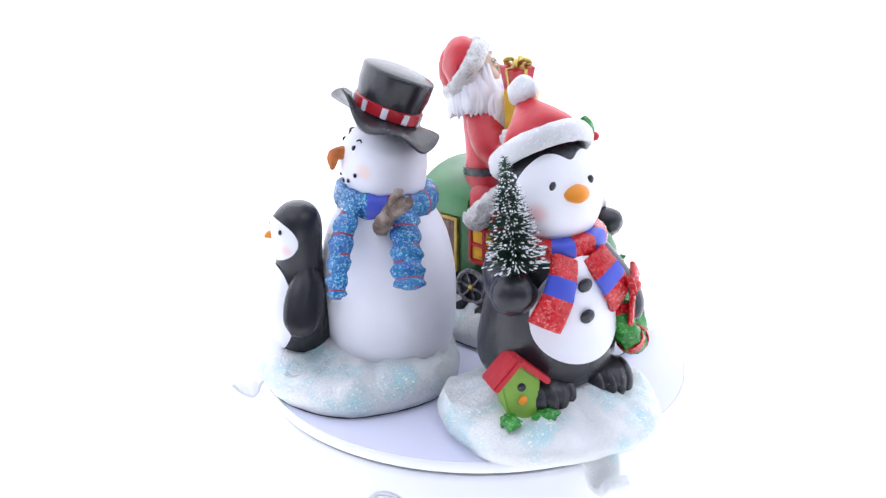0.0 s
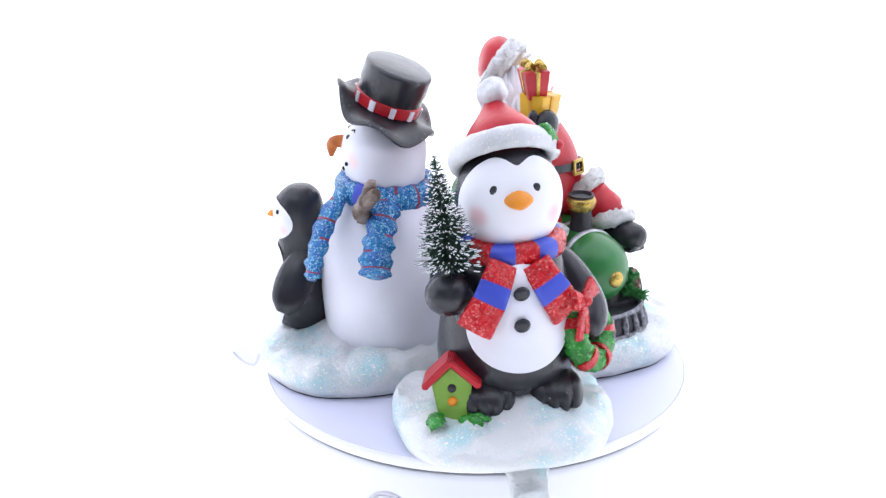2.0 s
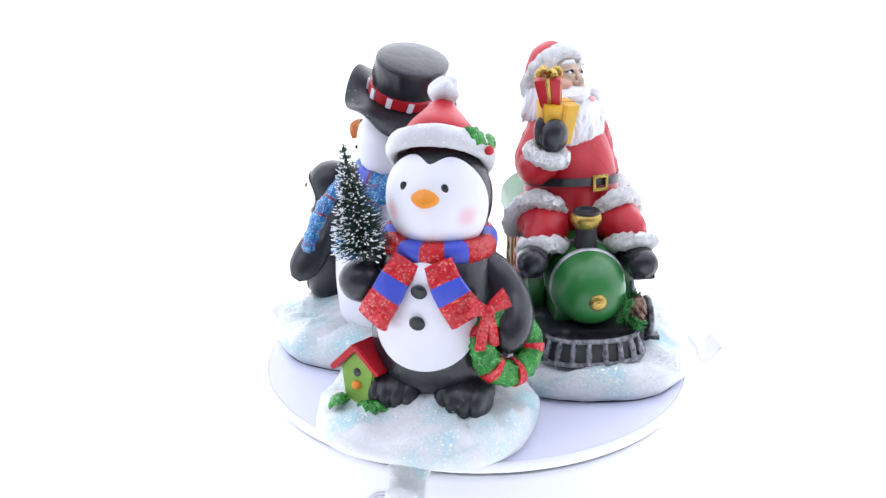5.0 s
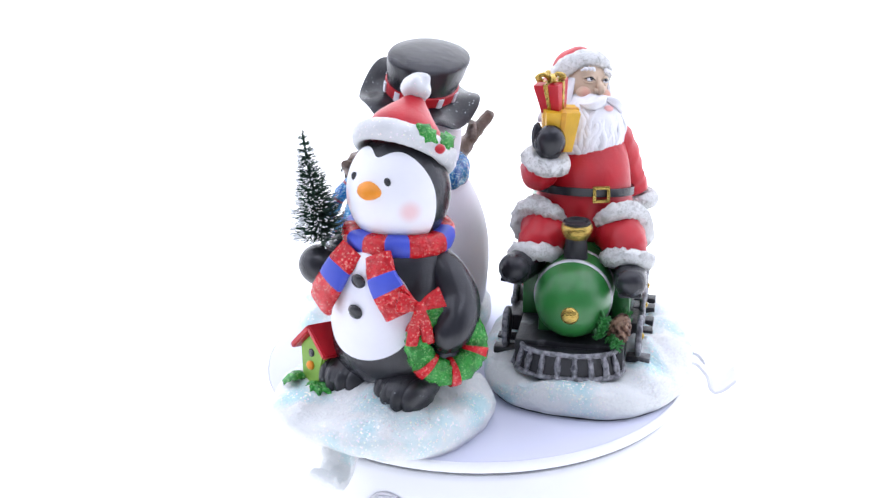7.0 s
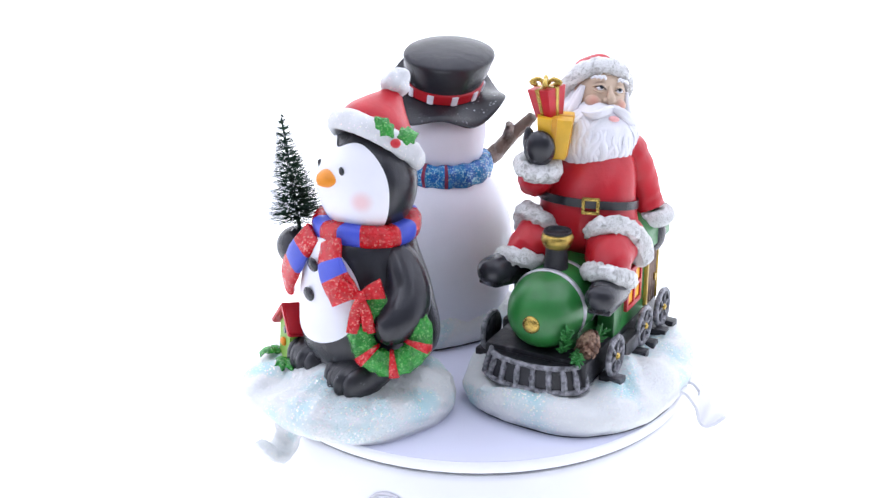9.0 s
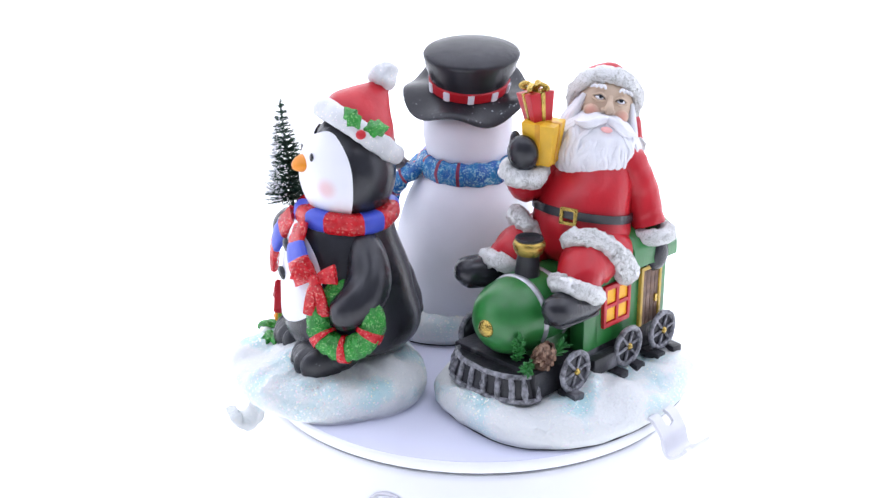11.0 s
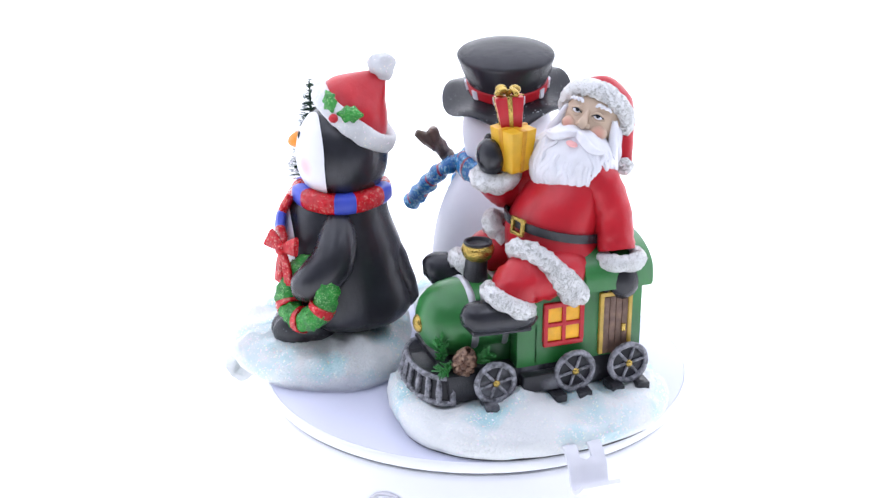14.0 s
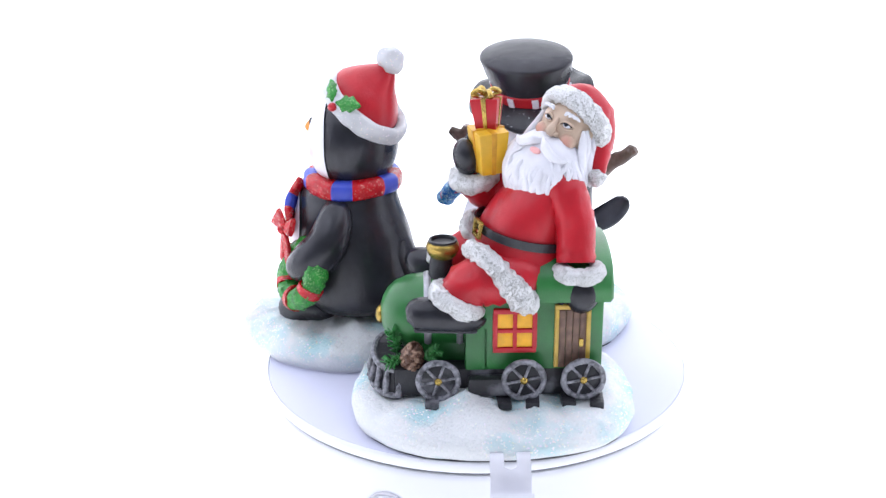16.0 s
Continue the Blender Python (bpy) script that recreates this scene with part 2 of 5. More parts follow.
def tube(bm, points, n=14, per=5, mat=0, flat=1.0, side=None, bumps=0.0, seed=0.0):
    """A round rod through points (x, y, z, radius); flat squeezes it along the direction side."""
    line = spline(points, per) if per > 1 else [np.array(p, float) for p in points]
    rows, up = [], None
    for i, p in enumerate(line):
        a, b = line[max(i - 1, 0)], line[min(i + 1, len(line) - 1)]
        way = Vector(b[:3] - a[:3]).normalized()
        if up is None:
            up = Vector(side) if side else (Vector((0, 0, 1)) if abs(way.z) < 0.9 else Vector((1, 0, 0)))
        up = (up - way * up.dot(way)).normalized()
        across = way.cross(up)
        row = []
        for k in range(n):
            w = 2 * math.pi * k / n
            q = Vector(p[:3]) + float(p[3]) * (math.cos(w) * flat * up + math.sin(w) * across)
            if bumps:
                q += (q - Vector(p[:3])).normalized() * bumps * noise.noise(q * 420 + Vector((seed, 0, 0)))
            row.append(q)
        rows.append(row)
    grid(bm, rows, mat=mat)
    return bm


def blob(bm, centre, radii, turn=(0, 0, 0), mat=0, u=24, v=14, bumps=0.0, freq=150.0, seed=0.0):
    m = pose(*centre, *turn)
    rows = []
    for j in range(1, v):
        b = math.pi * j / v
        row = []
        for i in range(u):
            a = 2 * math.pi * i / u
            d = Vector((math.sin(b) * math.cos(a), math.sin(b) * math.sin(a), math.cos(b)))
            q = Vector(d[k] * radii[k] for k in range(3))
            if bumps:
                q += d * bumps * noise.noise(m @ q * freq + Vector((seed, seed, 0)))
            row.append(m @ q)
        rows.append(row)
    made = grid(bm, rows, cap=False, mat=mat)
    for row, s in ((made[0], 1), (made[-1], -1)):
        top = bm.verts.new(m @ Vector((0, 0, s * radii[2])))
        for i in range(u):
            f = bm.faces.new((row[i], row[(i + 1) % u], top))
            f.material_index = mat
    return bm


def stack(bm, sections, n=40, per=5, mat=0, tilt=0.0, bumps=0.0, freq=90.0):
    """Ellipses (z, x, y, rx, ry) piled up and skinned smoothly; tilt leans each one about x, in degrees."""
    rows = []
    for z, x, y, rx, ry in spline(sections, per):
        row = []
        for i in range(n):
            a = 2 * math.pi * i / n
            q = Vector((rx * math.cos(a), ry * math.sin(a) * math.cos(radians(tilt)), -ry * math.sin(a) * math.sin(radians(tilt))))
            if bumps:
                q *= 1 + bumps * noise.noise((q + Vector((x, y, z))) * freq)
            row.append(Vector((x, y, z)) + q)
        rows.append(row)
    grid(bm, rows, mat=mat)
    return bm


def block(bm, centre, size, turn=(0, 0, 0), bevel=0.0006, mat=0, taper=1.0):
    """A box with eased edges; taper widens or narrows its top."""
    m = pose(*centre, *turn)
    made = bmesh.ops.create_cube(bm, size=1.0)["verts"]
    for v in made:
        k = taper if v.co.z > 0 else 1.0
        v.co = Vector((v.co.x * size[0] * k, v.co.y * size[1] * k, v.co.z * size[2]))
    for v in made:
        v.co = m @ v.co
    faces = {f for v in made for f in v.link_faces}
    for f in faces:
        f.material_index = mat
    if bevel:
        edges = list({e for v in made for e in v.link_edges})
        done = bmesh.ops.bevel(bm, geom=edges, offset=bevel, segments=2, affect="EDGES", profile=0.6)
        for f in done["faces"]:
            f.material_index = mat
    return bm


def drum(bm, centre, axis, radius, depth, n=32, ease=0.0006, mat=0, radius_top=None):
    """A disc or barrel along axis with eased rims."""
    w = Vector(axis).normalized()
    u = w.orthogonal().normalized()
    v = w.cross(u)
    r2 = radius if radius_top is None else radius_top
    rows = []
    for s, r in ((0, radius - ease), (ease, radius), (depth - ease, r2), (depth, r2 - ease)):
        rows.append([Vector(centre) + w * (s - depth / 2) + r * (math.cos(2 * math.pi * i / n) * u + math.sin(2 * math.pi * i / n) * v)
                     for i in range(n)])
    grid(bm, rows, mat=mat)
    return bm


def ring(bm, centre, normal, major, minor, n=40, k=12, mat=0, bumps=0.0, arc=(0, 360), squash=1.0, freq=300.0):
    w = Vector(normal).normalized()
    u = (Vector((0, 0, 1)) - w * w.z).normalized() if abs(w.z) < 0.99 else Vector((1, 0, 0))
    v = w.cross(u)
    full = arc == (0, 360)
    rows = []
    for i in range(n if full else n + 1):
        a = radians(arc[0] + (arc[1] - arc[0]) * i / n)
        out = math.cos(a) * u + math.sin(a) * v
        row = []
        for j in range(k):
            b = 2 * math.pi * j / k
            q = Vector(centre) + out * (major + minor * math.cos(b)) + w * minor * squash * math.sin(b)
            if bumps:
                q += (q - Vector(centre) - out * major).normalized() * bumps * noise.noise(q * freq)
            row.append(q)
        rows.append(row)
    if full:
        rows.append(rows[0])
    grid(bm, rows, cap=not full, mat=mat)
    if full:
        bmesh.ops.remove_doubles(bm, verts=bm.verts, dist=1e-7)
    return bm


def strap(bm, points, thick, normals, mats=None, per=6, bumps=0.0):
    """A padded band through points (x, y, z, half width), lying across the directions normals; mats: one a stretch."""
    line = spline(points, per)
    norm = spline(normals, per)
    rows = []
    for i, p in enumerate(line):
        way = Vector(line[min(i + 1, len(line) - 1)][:3] - line[max(i - 1, 0)][:3]).normalized()
        up = Vector(norm[i])
        up = (up - way * up.dot(way)).normalized()
        across = way.cross(up)
        row = []
        for k in range(14):
            w = 2 * math.pi * k / 14
            c, s = math.cos(w), math.sin(w)
            q = Vector(p[:3]) + across * float(p[3]) * math.copysign(abs(c) ** 0.6, c) + up * thick * math.copysign(abs(s) ** 0.7, s)
            if bumps:
                q += up * bumps * noise.noise(q * 330)
            row.append(q)
        rows.append(row)
    first = len(bm.faces)
    grid(bm, rows)
    bm.faces.ensure_lookup_table()
    if mats:
        for k, f in enumerate(bm.faces[first:]):
            f.material_index = mats[min(k // (14 * per), len(mats) - 1)]
    return bm


def snow_base(name, centre, rx, ry, height, parent, seed, lumps, label, power=2.3, pad=None, overhang=0.0):
    """A cast mound of snow: wavy outline, bulging side, lumpy top, thin pad below, dark by default."""
    bm = bmesh.new()
    n = 96
    profile = [(0.93, 0.0), (0.955, 0.03), (0.99, 0.22), (1.0, 0.42), (0.985, 0.62), (0.94, 0.80), (0.86, 0.92), (0.74, 0.99),
               (0.60, 1.03), (0.45, 1.05), (0.30, 1.06), (0.15, 1.06), (0.04, 1.06)]
    rows = []
    for s, h in profile:
        row = []
        for i in range(n):
            a = 2 * math.pi * i / n
            c, d = math.cos(a), math.sin(a)
            r = (abs(c) ** power + abs(d) ** power) ** (-1 / power)
            wave = 1 + 0.035 * noise.noise(Vector((c * 1.6 + seed, d * 1.6, 0))) + 0.016 * noise.noise(Vector((c * 6 + seed, d * 6, h * 2)))
            q = Vector((centre[0] + rx * s * r * c * wave, centre[1] + ry * s * r * d * wave, TOP + 0.0005 + (height - TOP + 0.0006) * h))
            k = min(1, h * 1.4)
            q.z += k * (0.0040 * noise.noise(q * 55 + Vector((seed, 0, 0))) + 0.0032 * noise.noise(q * 150) + 0.0010 * noise.noise(q * 380))
            for lx, ly, lr, lh in lumps:
                q.z += k * lh * math.exp(-((q.x - lx) ** 2 + (q.y - ly) ** 2) / lr ** 2)
            ahead = max(0.0, -0.088 - q.y)
            q.y -= overhang * ahead
            q.z += 0.35 * overhang * ahead * max(0.0, 1 - h)
            row.append(q)
        rows.append(row)
    grid(bm, rows)
    base = part(name, bm, SNOW, parent, label)
    bm = bmesh.new()
    rows = []
    for s, z in ((0.945, TOP + 0.0008), (0.945, TOP + 0.0001)):
        rows.append([])
        for i in range(n):
            a = 2 * math.pi * i / n
            c, d = math.cos(a), math.sin(a)
            r = (abs(c) ** power + abs(d) ** power) ** (-1 / power)
            wave = 1 + 0.035 * noise.noise(Vector((c * 1.6 + seed, d * 1.6, 0)))
            rows[-1].append(Vector((centre[0] + rx * s * r * c * wave, centre[1] + ry * s * r * d * wave, z)))
    grid(bm, rows)
    part("pad", bm, pad or UNDERSIDE, base, "thin pad under the mound")
    return base


def hook(parent, x, y0, top, reach, half, material, label, low=-0.0054):
    """A bent strap of steel: out from below the base, down, and up again in a lip."""
    bm = bmesh.new()
    y1 = y0 - reach
    path = [(y0 + 0.012, top), (y0, top), (y1 - 0.0040, top - 0.0006), (y1 - 0.0075, top - 0.0042), (y1 - 0.0095, (top + low) / 2), (y1 - 0.0108, low + 0.0022),
            (y1 - 0.0135, low), (y1 - 0.0180, low + 0.0022), (y1 - 0.0225, low + 0.0072)]
    line = spline([(0, a, b) for a, b in path], 4)
    for lo, hi in ((-half, -half * 0.32), (half * 0.32, half)):
        rows = []
        for i, p in enumerate(line):
            q = line[min(i + 1, len(line) - 1)] - line[max(i - 1, 0)]
            nrm = Vector((0, -q[2], q[1])).normalized() * 0.0008
            c = Vector(p)
            inner_lo, inner_hi = lo, hi
            if i > 11:
                inner_lo, inner_hi = (lo, 0.0) if lo < 0 else (0.0, hi)
            rows.append([c + Vector((x + inner_lo, 0, 0)) + nrm, c + Vector((x + inner_hi, 0, 0)) + nrm,
                         c + Vector((x + inner_hi, 0, 0)) - nrm, c + Vector((x + inner_lo, 0, 0)) - nrm])
        grid(bm, rows)
    return part("hook", bm, material, parent, label)


def patch(bm, place, outline, steps=10, n=48, mat=0):
    """A thin painted area: place(u, v) gives its points, outline(angle) the (u, v) of its edge."""
    rows = []
    for j in range(steps + 1):
        s = max(j / steps, 0.02)
        rows.append([place(*(s * w for w in outline(2 * math.pi * i / n))) for i in range(n)])
    made = grid(bm, rows, cap=False, mat=mat)
    f = bm.faces.new(made[0])
    f.material_index = mat
    return bm


def skin_of(sections):
    """The surface of a stack(): a function of the angle from the front, the height and a lift off it."""
    fine = spline(sections, 12)
    zs = np.array([f[0] for f in fine])

    def skin(angle, z, lift):
        _, x, y, rx, ry = [float(np.interp(z, zs, [f[k] for f in fine])) for k in range(5)]
        return Vector((x + (rx + lift) * math.sin(angle), y - (ry + lift) * math.cos(angle), z))
    return skin


def leaf(bm, base, tip, width, lift=0.002, mat=0, up=(0, 0, 1)):
    """A thick pointed leaf with scalloped edges and a raised middle."""
    a, b = Vector(base), Vector(tip)
    way = b - a
    up = (Vector(up) - way * (Vector(up).dot(way) / way.length_squared)).normalized()
    across = way.normalized().cross(up)
    rows = []
    for i in range(13):
        s = i / 12
        w = width * (math.sin(math.pi * min(1, s * 0.96 + 0.03)) ** 0.8) * (1 + 0.18 * math.cos(s * 19))
        c = a + way * s + up * lift * math.sin(math.pi * s)
        rows.append([c - across * w, c - across * w * 0.5 + up * 0.0012, c + up * 0.0017, c + across * w * 0.5 + up * 0.0012, c + across * w,
                     c - up * 0.0012])
    grid(bm, rows, mat=mat)
    return bm


# ---- the assumed tent and the turntable ----
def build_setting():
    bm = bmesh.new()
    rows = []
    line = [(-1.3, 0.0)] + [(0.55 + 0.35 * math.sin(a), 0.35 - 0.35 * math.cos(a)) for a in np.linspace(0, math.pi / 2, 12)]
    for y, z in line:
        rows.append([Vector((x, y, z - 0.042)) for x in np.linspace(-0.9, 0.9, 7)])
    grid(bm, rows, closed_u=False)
    tagged(link_mesh("floor", bm, TABLE), "seamless white sheet under the turntable, with an added glow", "floor", kind="structure")
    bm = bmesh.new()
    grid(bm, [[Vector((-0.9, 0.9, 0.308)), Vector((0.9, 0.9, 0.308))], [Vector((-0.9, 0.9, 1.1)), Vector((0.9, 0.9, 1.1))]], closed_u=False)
    tagged(link_mesh("wall_back", bm, BACK), "glowing white back wall of an assumed light tent", "backdrop", kind="structure")
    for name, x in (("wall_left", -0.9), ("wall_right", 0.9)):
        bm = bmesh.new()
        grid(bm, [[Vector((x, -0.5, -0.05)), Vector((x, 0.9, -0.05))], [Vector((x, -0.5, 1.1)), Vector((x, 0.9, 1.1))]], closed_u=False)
        tagged(link_mesh(name, bm, TENT), "unseen glowing white side wall of an assumed light tent", "backdrop", kind="structure")
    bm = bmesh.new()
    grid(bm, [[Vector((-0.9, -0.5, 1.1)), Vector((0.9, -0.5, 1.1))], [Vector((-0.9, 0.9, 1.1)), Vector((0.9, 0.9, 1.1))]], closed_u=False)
    tagged(link_mesh("ceiling", bm, TENT), "unseen glowing white top of an assumed light tent", "backdrop", kind="structure")


def build_turntable():
    table = thing("turntable", "round white plastic display turntable on a glowing sheet", "turntable")
    bm = bmesh.new()
    n = 128
    rows = []
    for r, z in ((0.02, 0.0), (0.06, 0.0), (0.0978, 0.0), (0.0984, -0.0003), (0.0984, -0.0046), (0.02, -0.0046)):
        rows.append([Vector((r * math.cos(2 * math.pi * i / n), r * math.sin(2 * math.pi * i / n), z + TOP)) for i in range(n)])
    grid(bm, rows)
    platter = part("platter", bm, PLATTER_SHADED, table, "white turning platter, its top's shade painted pale lilac")
    # Edge of the same plastic, coloured lighter as the lit side.
    bm = bmesh.new()
    rows = []
    for r, z in ((0.0985, -0.0050), (0.0985, -0.0004), (0.0990, -0.0001), (0.0996, -0.0004), (0.1000, -0.0012), (0.1000, -0.0044), (0.0996, -0.0050), (0.0985, -0.0050)):
        rows.append([Vector((r * math.cos(2 * math.pi * i / n), r * math.sin(2 * math.pi * i / n), z + TOP)) for i in range(n)])
    grid(bm, rows, cap=False)
    bmesh.ops.remove_doubles(bm, verts=bm.verts, dist=1e-7)
    part("rim", bm, CASING, platter, "upright platter edge, kept lighter than the shaded top")
    casing = table
    bm = bmesh.new()
    rows = []
    for r, z in ((0.02, TOP - 0.0063), (0.0978, TOP - 0.0063), (0.0986, TOP - 0.0070), (0.0990, TOP - 0.010), (0.0995, -0.036), (0.0985, -0.0395), (0.097, -0.0418), (0.02, -0.0418)):
        rows.append([Vector((r * math.cos(2 * math.pi * i / n), r * math.sin(2 * math.pi * i / n), z)) for i in range(n)])
    grid(bm, rows)
    part("housing", bm, CASING, casing)
    # Dark disc put in to draw the shade between platter and housing.
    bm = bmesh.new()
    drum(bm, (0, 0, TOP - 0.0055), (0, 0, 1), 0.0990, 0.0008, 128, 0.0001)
    part("gap_ring", bm, DARK_GAP, casing, "dark disc standing in for the shade below the platter")
    a = radians(-113)
    out = Vector((math.cos(a), math.sin(a), 0.0))
    bm = bmesh.new()
    ring(bm, out * 0.0995 + Vector((0, 0, -0.0255)), out, 0.0098, 0.0007, 48, 8)
    part("button_ring", bm, GREY_RING, casing, "grey ring round a button")
    bm = bmesh.new()
    drum(bm, out * 0.0993 + Vector((0, 0, -0.0255)), out, 0.0088, 0.003, 40)
    part("button", bm, CASING, casing)
    return platter


# ---- the penguin with a small tree ----
def build_penguin_holder():
    holder = thing("penguin_stocking_holder", "resin stocking holder with a penguin holding a little frosted tree",
                   "stocking holder", (0, -0.070, TOP), "stocking holders on the turntable")
    snow_base("snow_base", (-0.0032, -0.0688), 0.0472, 0.0372, 0.0175, holder, 3.1,
              [(0.0, -0.066, 0.034, 0.0066), (0.0010, -0.078, 0.0090, 0.0060), (0.028, -0.10, 0.012, 0.002), (-0.03, -0.105, 0.012, 0.0015)], "glittered white and pale blue snow mound", 2.75, WHITE, 0.60)
    bm = bmesh.new()
    strap(bm, [(-0.0005, -0.0960, 0.0085, 0.0120), (-0.0005, -0.1020, 0.0070, 0.0108), (-0.0005, -0.1062, 0.0020, 0.0090), (-0.0005, -0.1074, -0.0020, 0.0082), (-0.0005, -0.1090, -0.0055, 0.0080),
               (-0.0005, -0.1128, -0.0078, 0.0078), (-0.0005, -0.1166, -0.0064, 0.0074), (-0.0005, -0.1184, -0.0024, 0.0062), (-0.0005, -0.1186, -0.0010, 0.0035)], 0.0026,
          [(0, -0.3, 1), (0, -0.6, 0.8), (0, -1, 0.3), (0, -1, 0.15), (0, -0.8, 0.6), (0, 0, 1), (0, 0.7, 0.7), (0, 1, 0.1), (0, 1, 0)], bumps=0.0012)
    part("hook", bm, SNOW, holder, "thick snow-covered hook with a rounded lip")

    sect = [(0.0240, 0, -0.0600, 0.0205, 0.0200), (0.0280, 0, -0.0604, 0.0272, 0.0278), (0.036, 0, -0.0608, 0.0290, 0.0312), (0.050, 0, -0.0625, 0.0283, 0.0298),
            (0.062, 0, -0.0635, 0.0262, 0.0280), (0.075, 0, -0.0645, 0.0235, 0.0242), (0.083, 0, -0.0640, 0.0212, 0.0218), (0.0885, 0, -0.063, 0.0160, 0.0165)]
    skin = skin_of(sect)

    bm = bmesh.new()
    stack(bm, sect, 56)
    blob(bm, (0, -0.0612, 0.1050), (0.0218, 0.0208, 0.0240), u=48, v=28)
    tube(bm, [(0, -0.0500, 0.0550, 0.0160), (0, -0.0430, 0.0450, 0.0145), (0, -0.0350, 0.0375, 0.0095), (0, -0.0292, 0.0325, 0.0035)], 20)
    body = part("penguin", bm, BLACK, holder, "black painted penguin body and head")

    bm = bmesh.new()
    patch(bm, lambda u, v: skin(u, 0.0624 + v, 0.0007), lambda a: (radians(52) * math.cos(a), 0.0222 * math.sin(a)), 12, 64)
    part("belly", bm, WHITE, body, "white painted belly")

    def on_head(u, v, lift=0.0006):
        w = math.hypot(u, v)
        d = Vector((math.sin(w) * u / w, -math.cos(w), math.sin(w) * v / w)) if w > 1e-6 else Vector((0, -1, 0))
        return Vector((0, -0.0612, 0.1050)) + Vector((d.x * (0.0218 + lift), d.y * (0.0208 + lift), d.z * (0.0240 + lift)))

    def face_edge(a):
        c, d = math.cos(a), math.sin(a)
        r = (abs(c / 1.33) ** 2.1 + abs(d / (1.09 if d > 0 else 1.30)) ** 2.1) ** (-1 / 2.1)
        r -= 0.28 * math.exp(-((a - math.pi / 2) / 0.28) ** 2)
        return r * c, r * d
    bm = bmesh.new()
    patch(bm, on_head, face_edge, 14, 80)
    cheeks = [(*(on_head(u, -0.11) - HOME[holder.name]), 0.0064) for u in (-0.78, 0.78)]
    face = part("face", bm, blushed("white_face_paint", (0.80, 0.80, 0.84), (0.80, 0.36, 0.36), cheeks, 0.55), body, "white painted face with pink cheeks")
    for x, v in ((-0.0098, 0.385), (0.0070, 0.405)):
        bm = bmesh.new()
        u = math.asin((x) / 0.0214)
        c = on_head(u, v, 0.0004)
        blob(bm, c, (0.0017, 0.0008, 0.0020), u=14, v=8)
        part("eye", bm, BLACK, face, "small black eye")
    bm = bmesh.new()
    stack_rows = []
    for s, rx, rz, dz in ((0.0, 0.0060, 0.0038, 0.0), (0.0035, 0.0058, 0.0040, 0.0), (0.0065, 0.0042, 0.0030, -0.0002), (0.0085, 0.0018, 0.0016, -0.0006), (0.0089, 0.0006, 0.0006, -0.0007)):
        stack_rows.append([Vector((-0.0004 + 1.02 * rx * math.copysign(abs(math.cos(2 * math.pi * i / 24)) ** 1.25, math.cos(2 * math.pi * i / 24)), -0.0790 - 0.82 * s, 0.1102 + dz + 0.99 * rz * math.copysign(abs(math.sin(2 * math.pi * i / 24)) ** 1.15, math.sin(2 * math.pi * i / 24)))) for i in range(24)])
    grid(bm, stack_rows)
    part("beak", bm, ORANGE, face, "orange beak")
    for z in (0.0738, 0.0612):
        bm = bmesh.new()
        c = skin(radians(-1.5), z, 0.0012)
        blob(bm, c, (0.0034, 0.0016, 0.0033), (10, 0, 0), u=20, v=10)
        part("button", bm, BLACK, body, "round black button")

    for side, x in ((-1, -0.0130), (1, 0.0158)):
        bm = bmesh.new()
        blob(bm, (x, -0.0785, 0.0265), (0.0124, 0.0155, 0.0086), u=28, v=14)
        for k in (-1.5, -0.5, 0.5, 1.5):
            blob(bm, (x + k * 0.0052, -0.0858 + 0.0016 * abs(k), 0.0250), (0.0046, 0.0096, 0.0084), (0, 0, -5 * k), u=18, v=10)
        part("foot", bm, BLACK_GLITTER, body, "black foot with ridged toes, strewn with glitter")

    # one flipper raised with the tree, one hanging with the wreath
    bm = bmesh.new()
    tube(bm, [(-0.0180, -0.064, 0.083, 0.007), (-0.0235, -0.0640, 0.0765, 0.0086), (-0.0260, -0.0710, 0.0715, 0.0086), (-0.0275, -0.0780, 0.0715, 0.0086)], 20)
    blob(bm, (-0.0280, -0.0800, 0.0718), (0.0100, 0.0090, 0.0090), u=28, v=16)
    part("flipper", bm, BLACK, body, "raised black flipper")
    bm = bmesh.new()
    tube(bm, [(0.0160, -0.062, 0.0800, 0.006), (0.0225, -0.0612, 0.0730, 0.0086), (0.0292, -0.063, 0.0625, 0.0100), (0.0322, -0.070, 0.055, 0.0096), (0.0308, -0.0770, 0.0505, 0.0072), (0.0295, -0.0800, 0.0490, 0.003)], 24)
    part("flipper", bm, BLACK, body, "hanging black flipper")

    # hat
    bm = bmesh.new()
    stack(bm, [(0.1224, -0.0010, -0.0556, 0.0172, 0.0170), (0.1250, -0.0010, -0.0552, 0.0172, 0.0174), (0.1305, -0.0010, -0.0530, 0.0144, 0.0150),
               (0.1350, -0.0016, -0.0500, 0.0098, 0.0104), (0.1385, -0.0025, -0.0462, 0.0056, 0.0060), (0.1405, -0.0030, -0.0440, 0.0035, 0.0035)], 40, tilt=34, bumps=0.03)
    hat = part("hat", bm, RED, holder, "red pointed hat")
    bm = bmesh.new()
    rows = []
    m = pose(-0.0012, -0.0556, 0.1214, -38, -4, 0)
    for i in range(64):
        a = 2 * math.pi * i / 64
        row = []
        for j in range(14):
            b = 2 * math.pi * j / 14
            q = m @ Vector(((0.0196 + 0.0031 * math.cos(b)) * math.cos(a), (0.0194 + 0.0031 * math.cos(b)) * math.sin(a), 0.0047 * math.sin(b)))
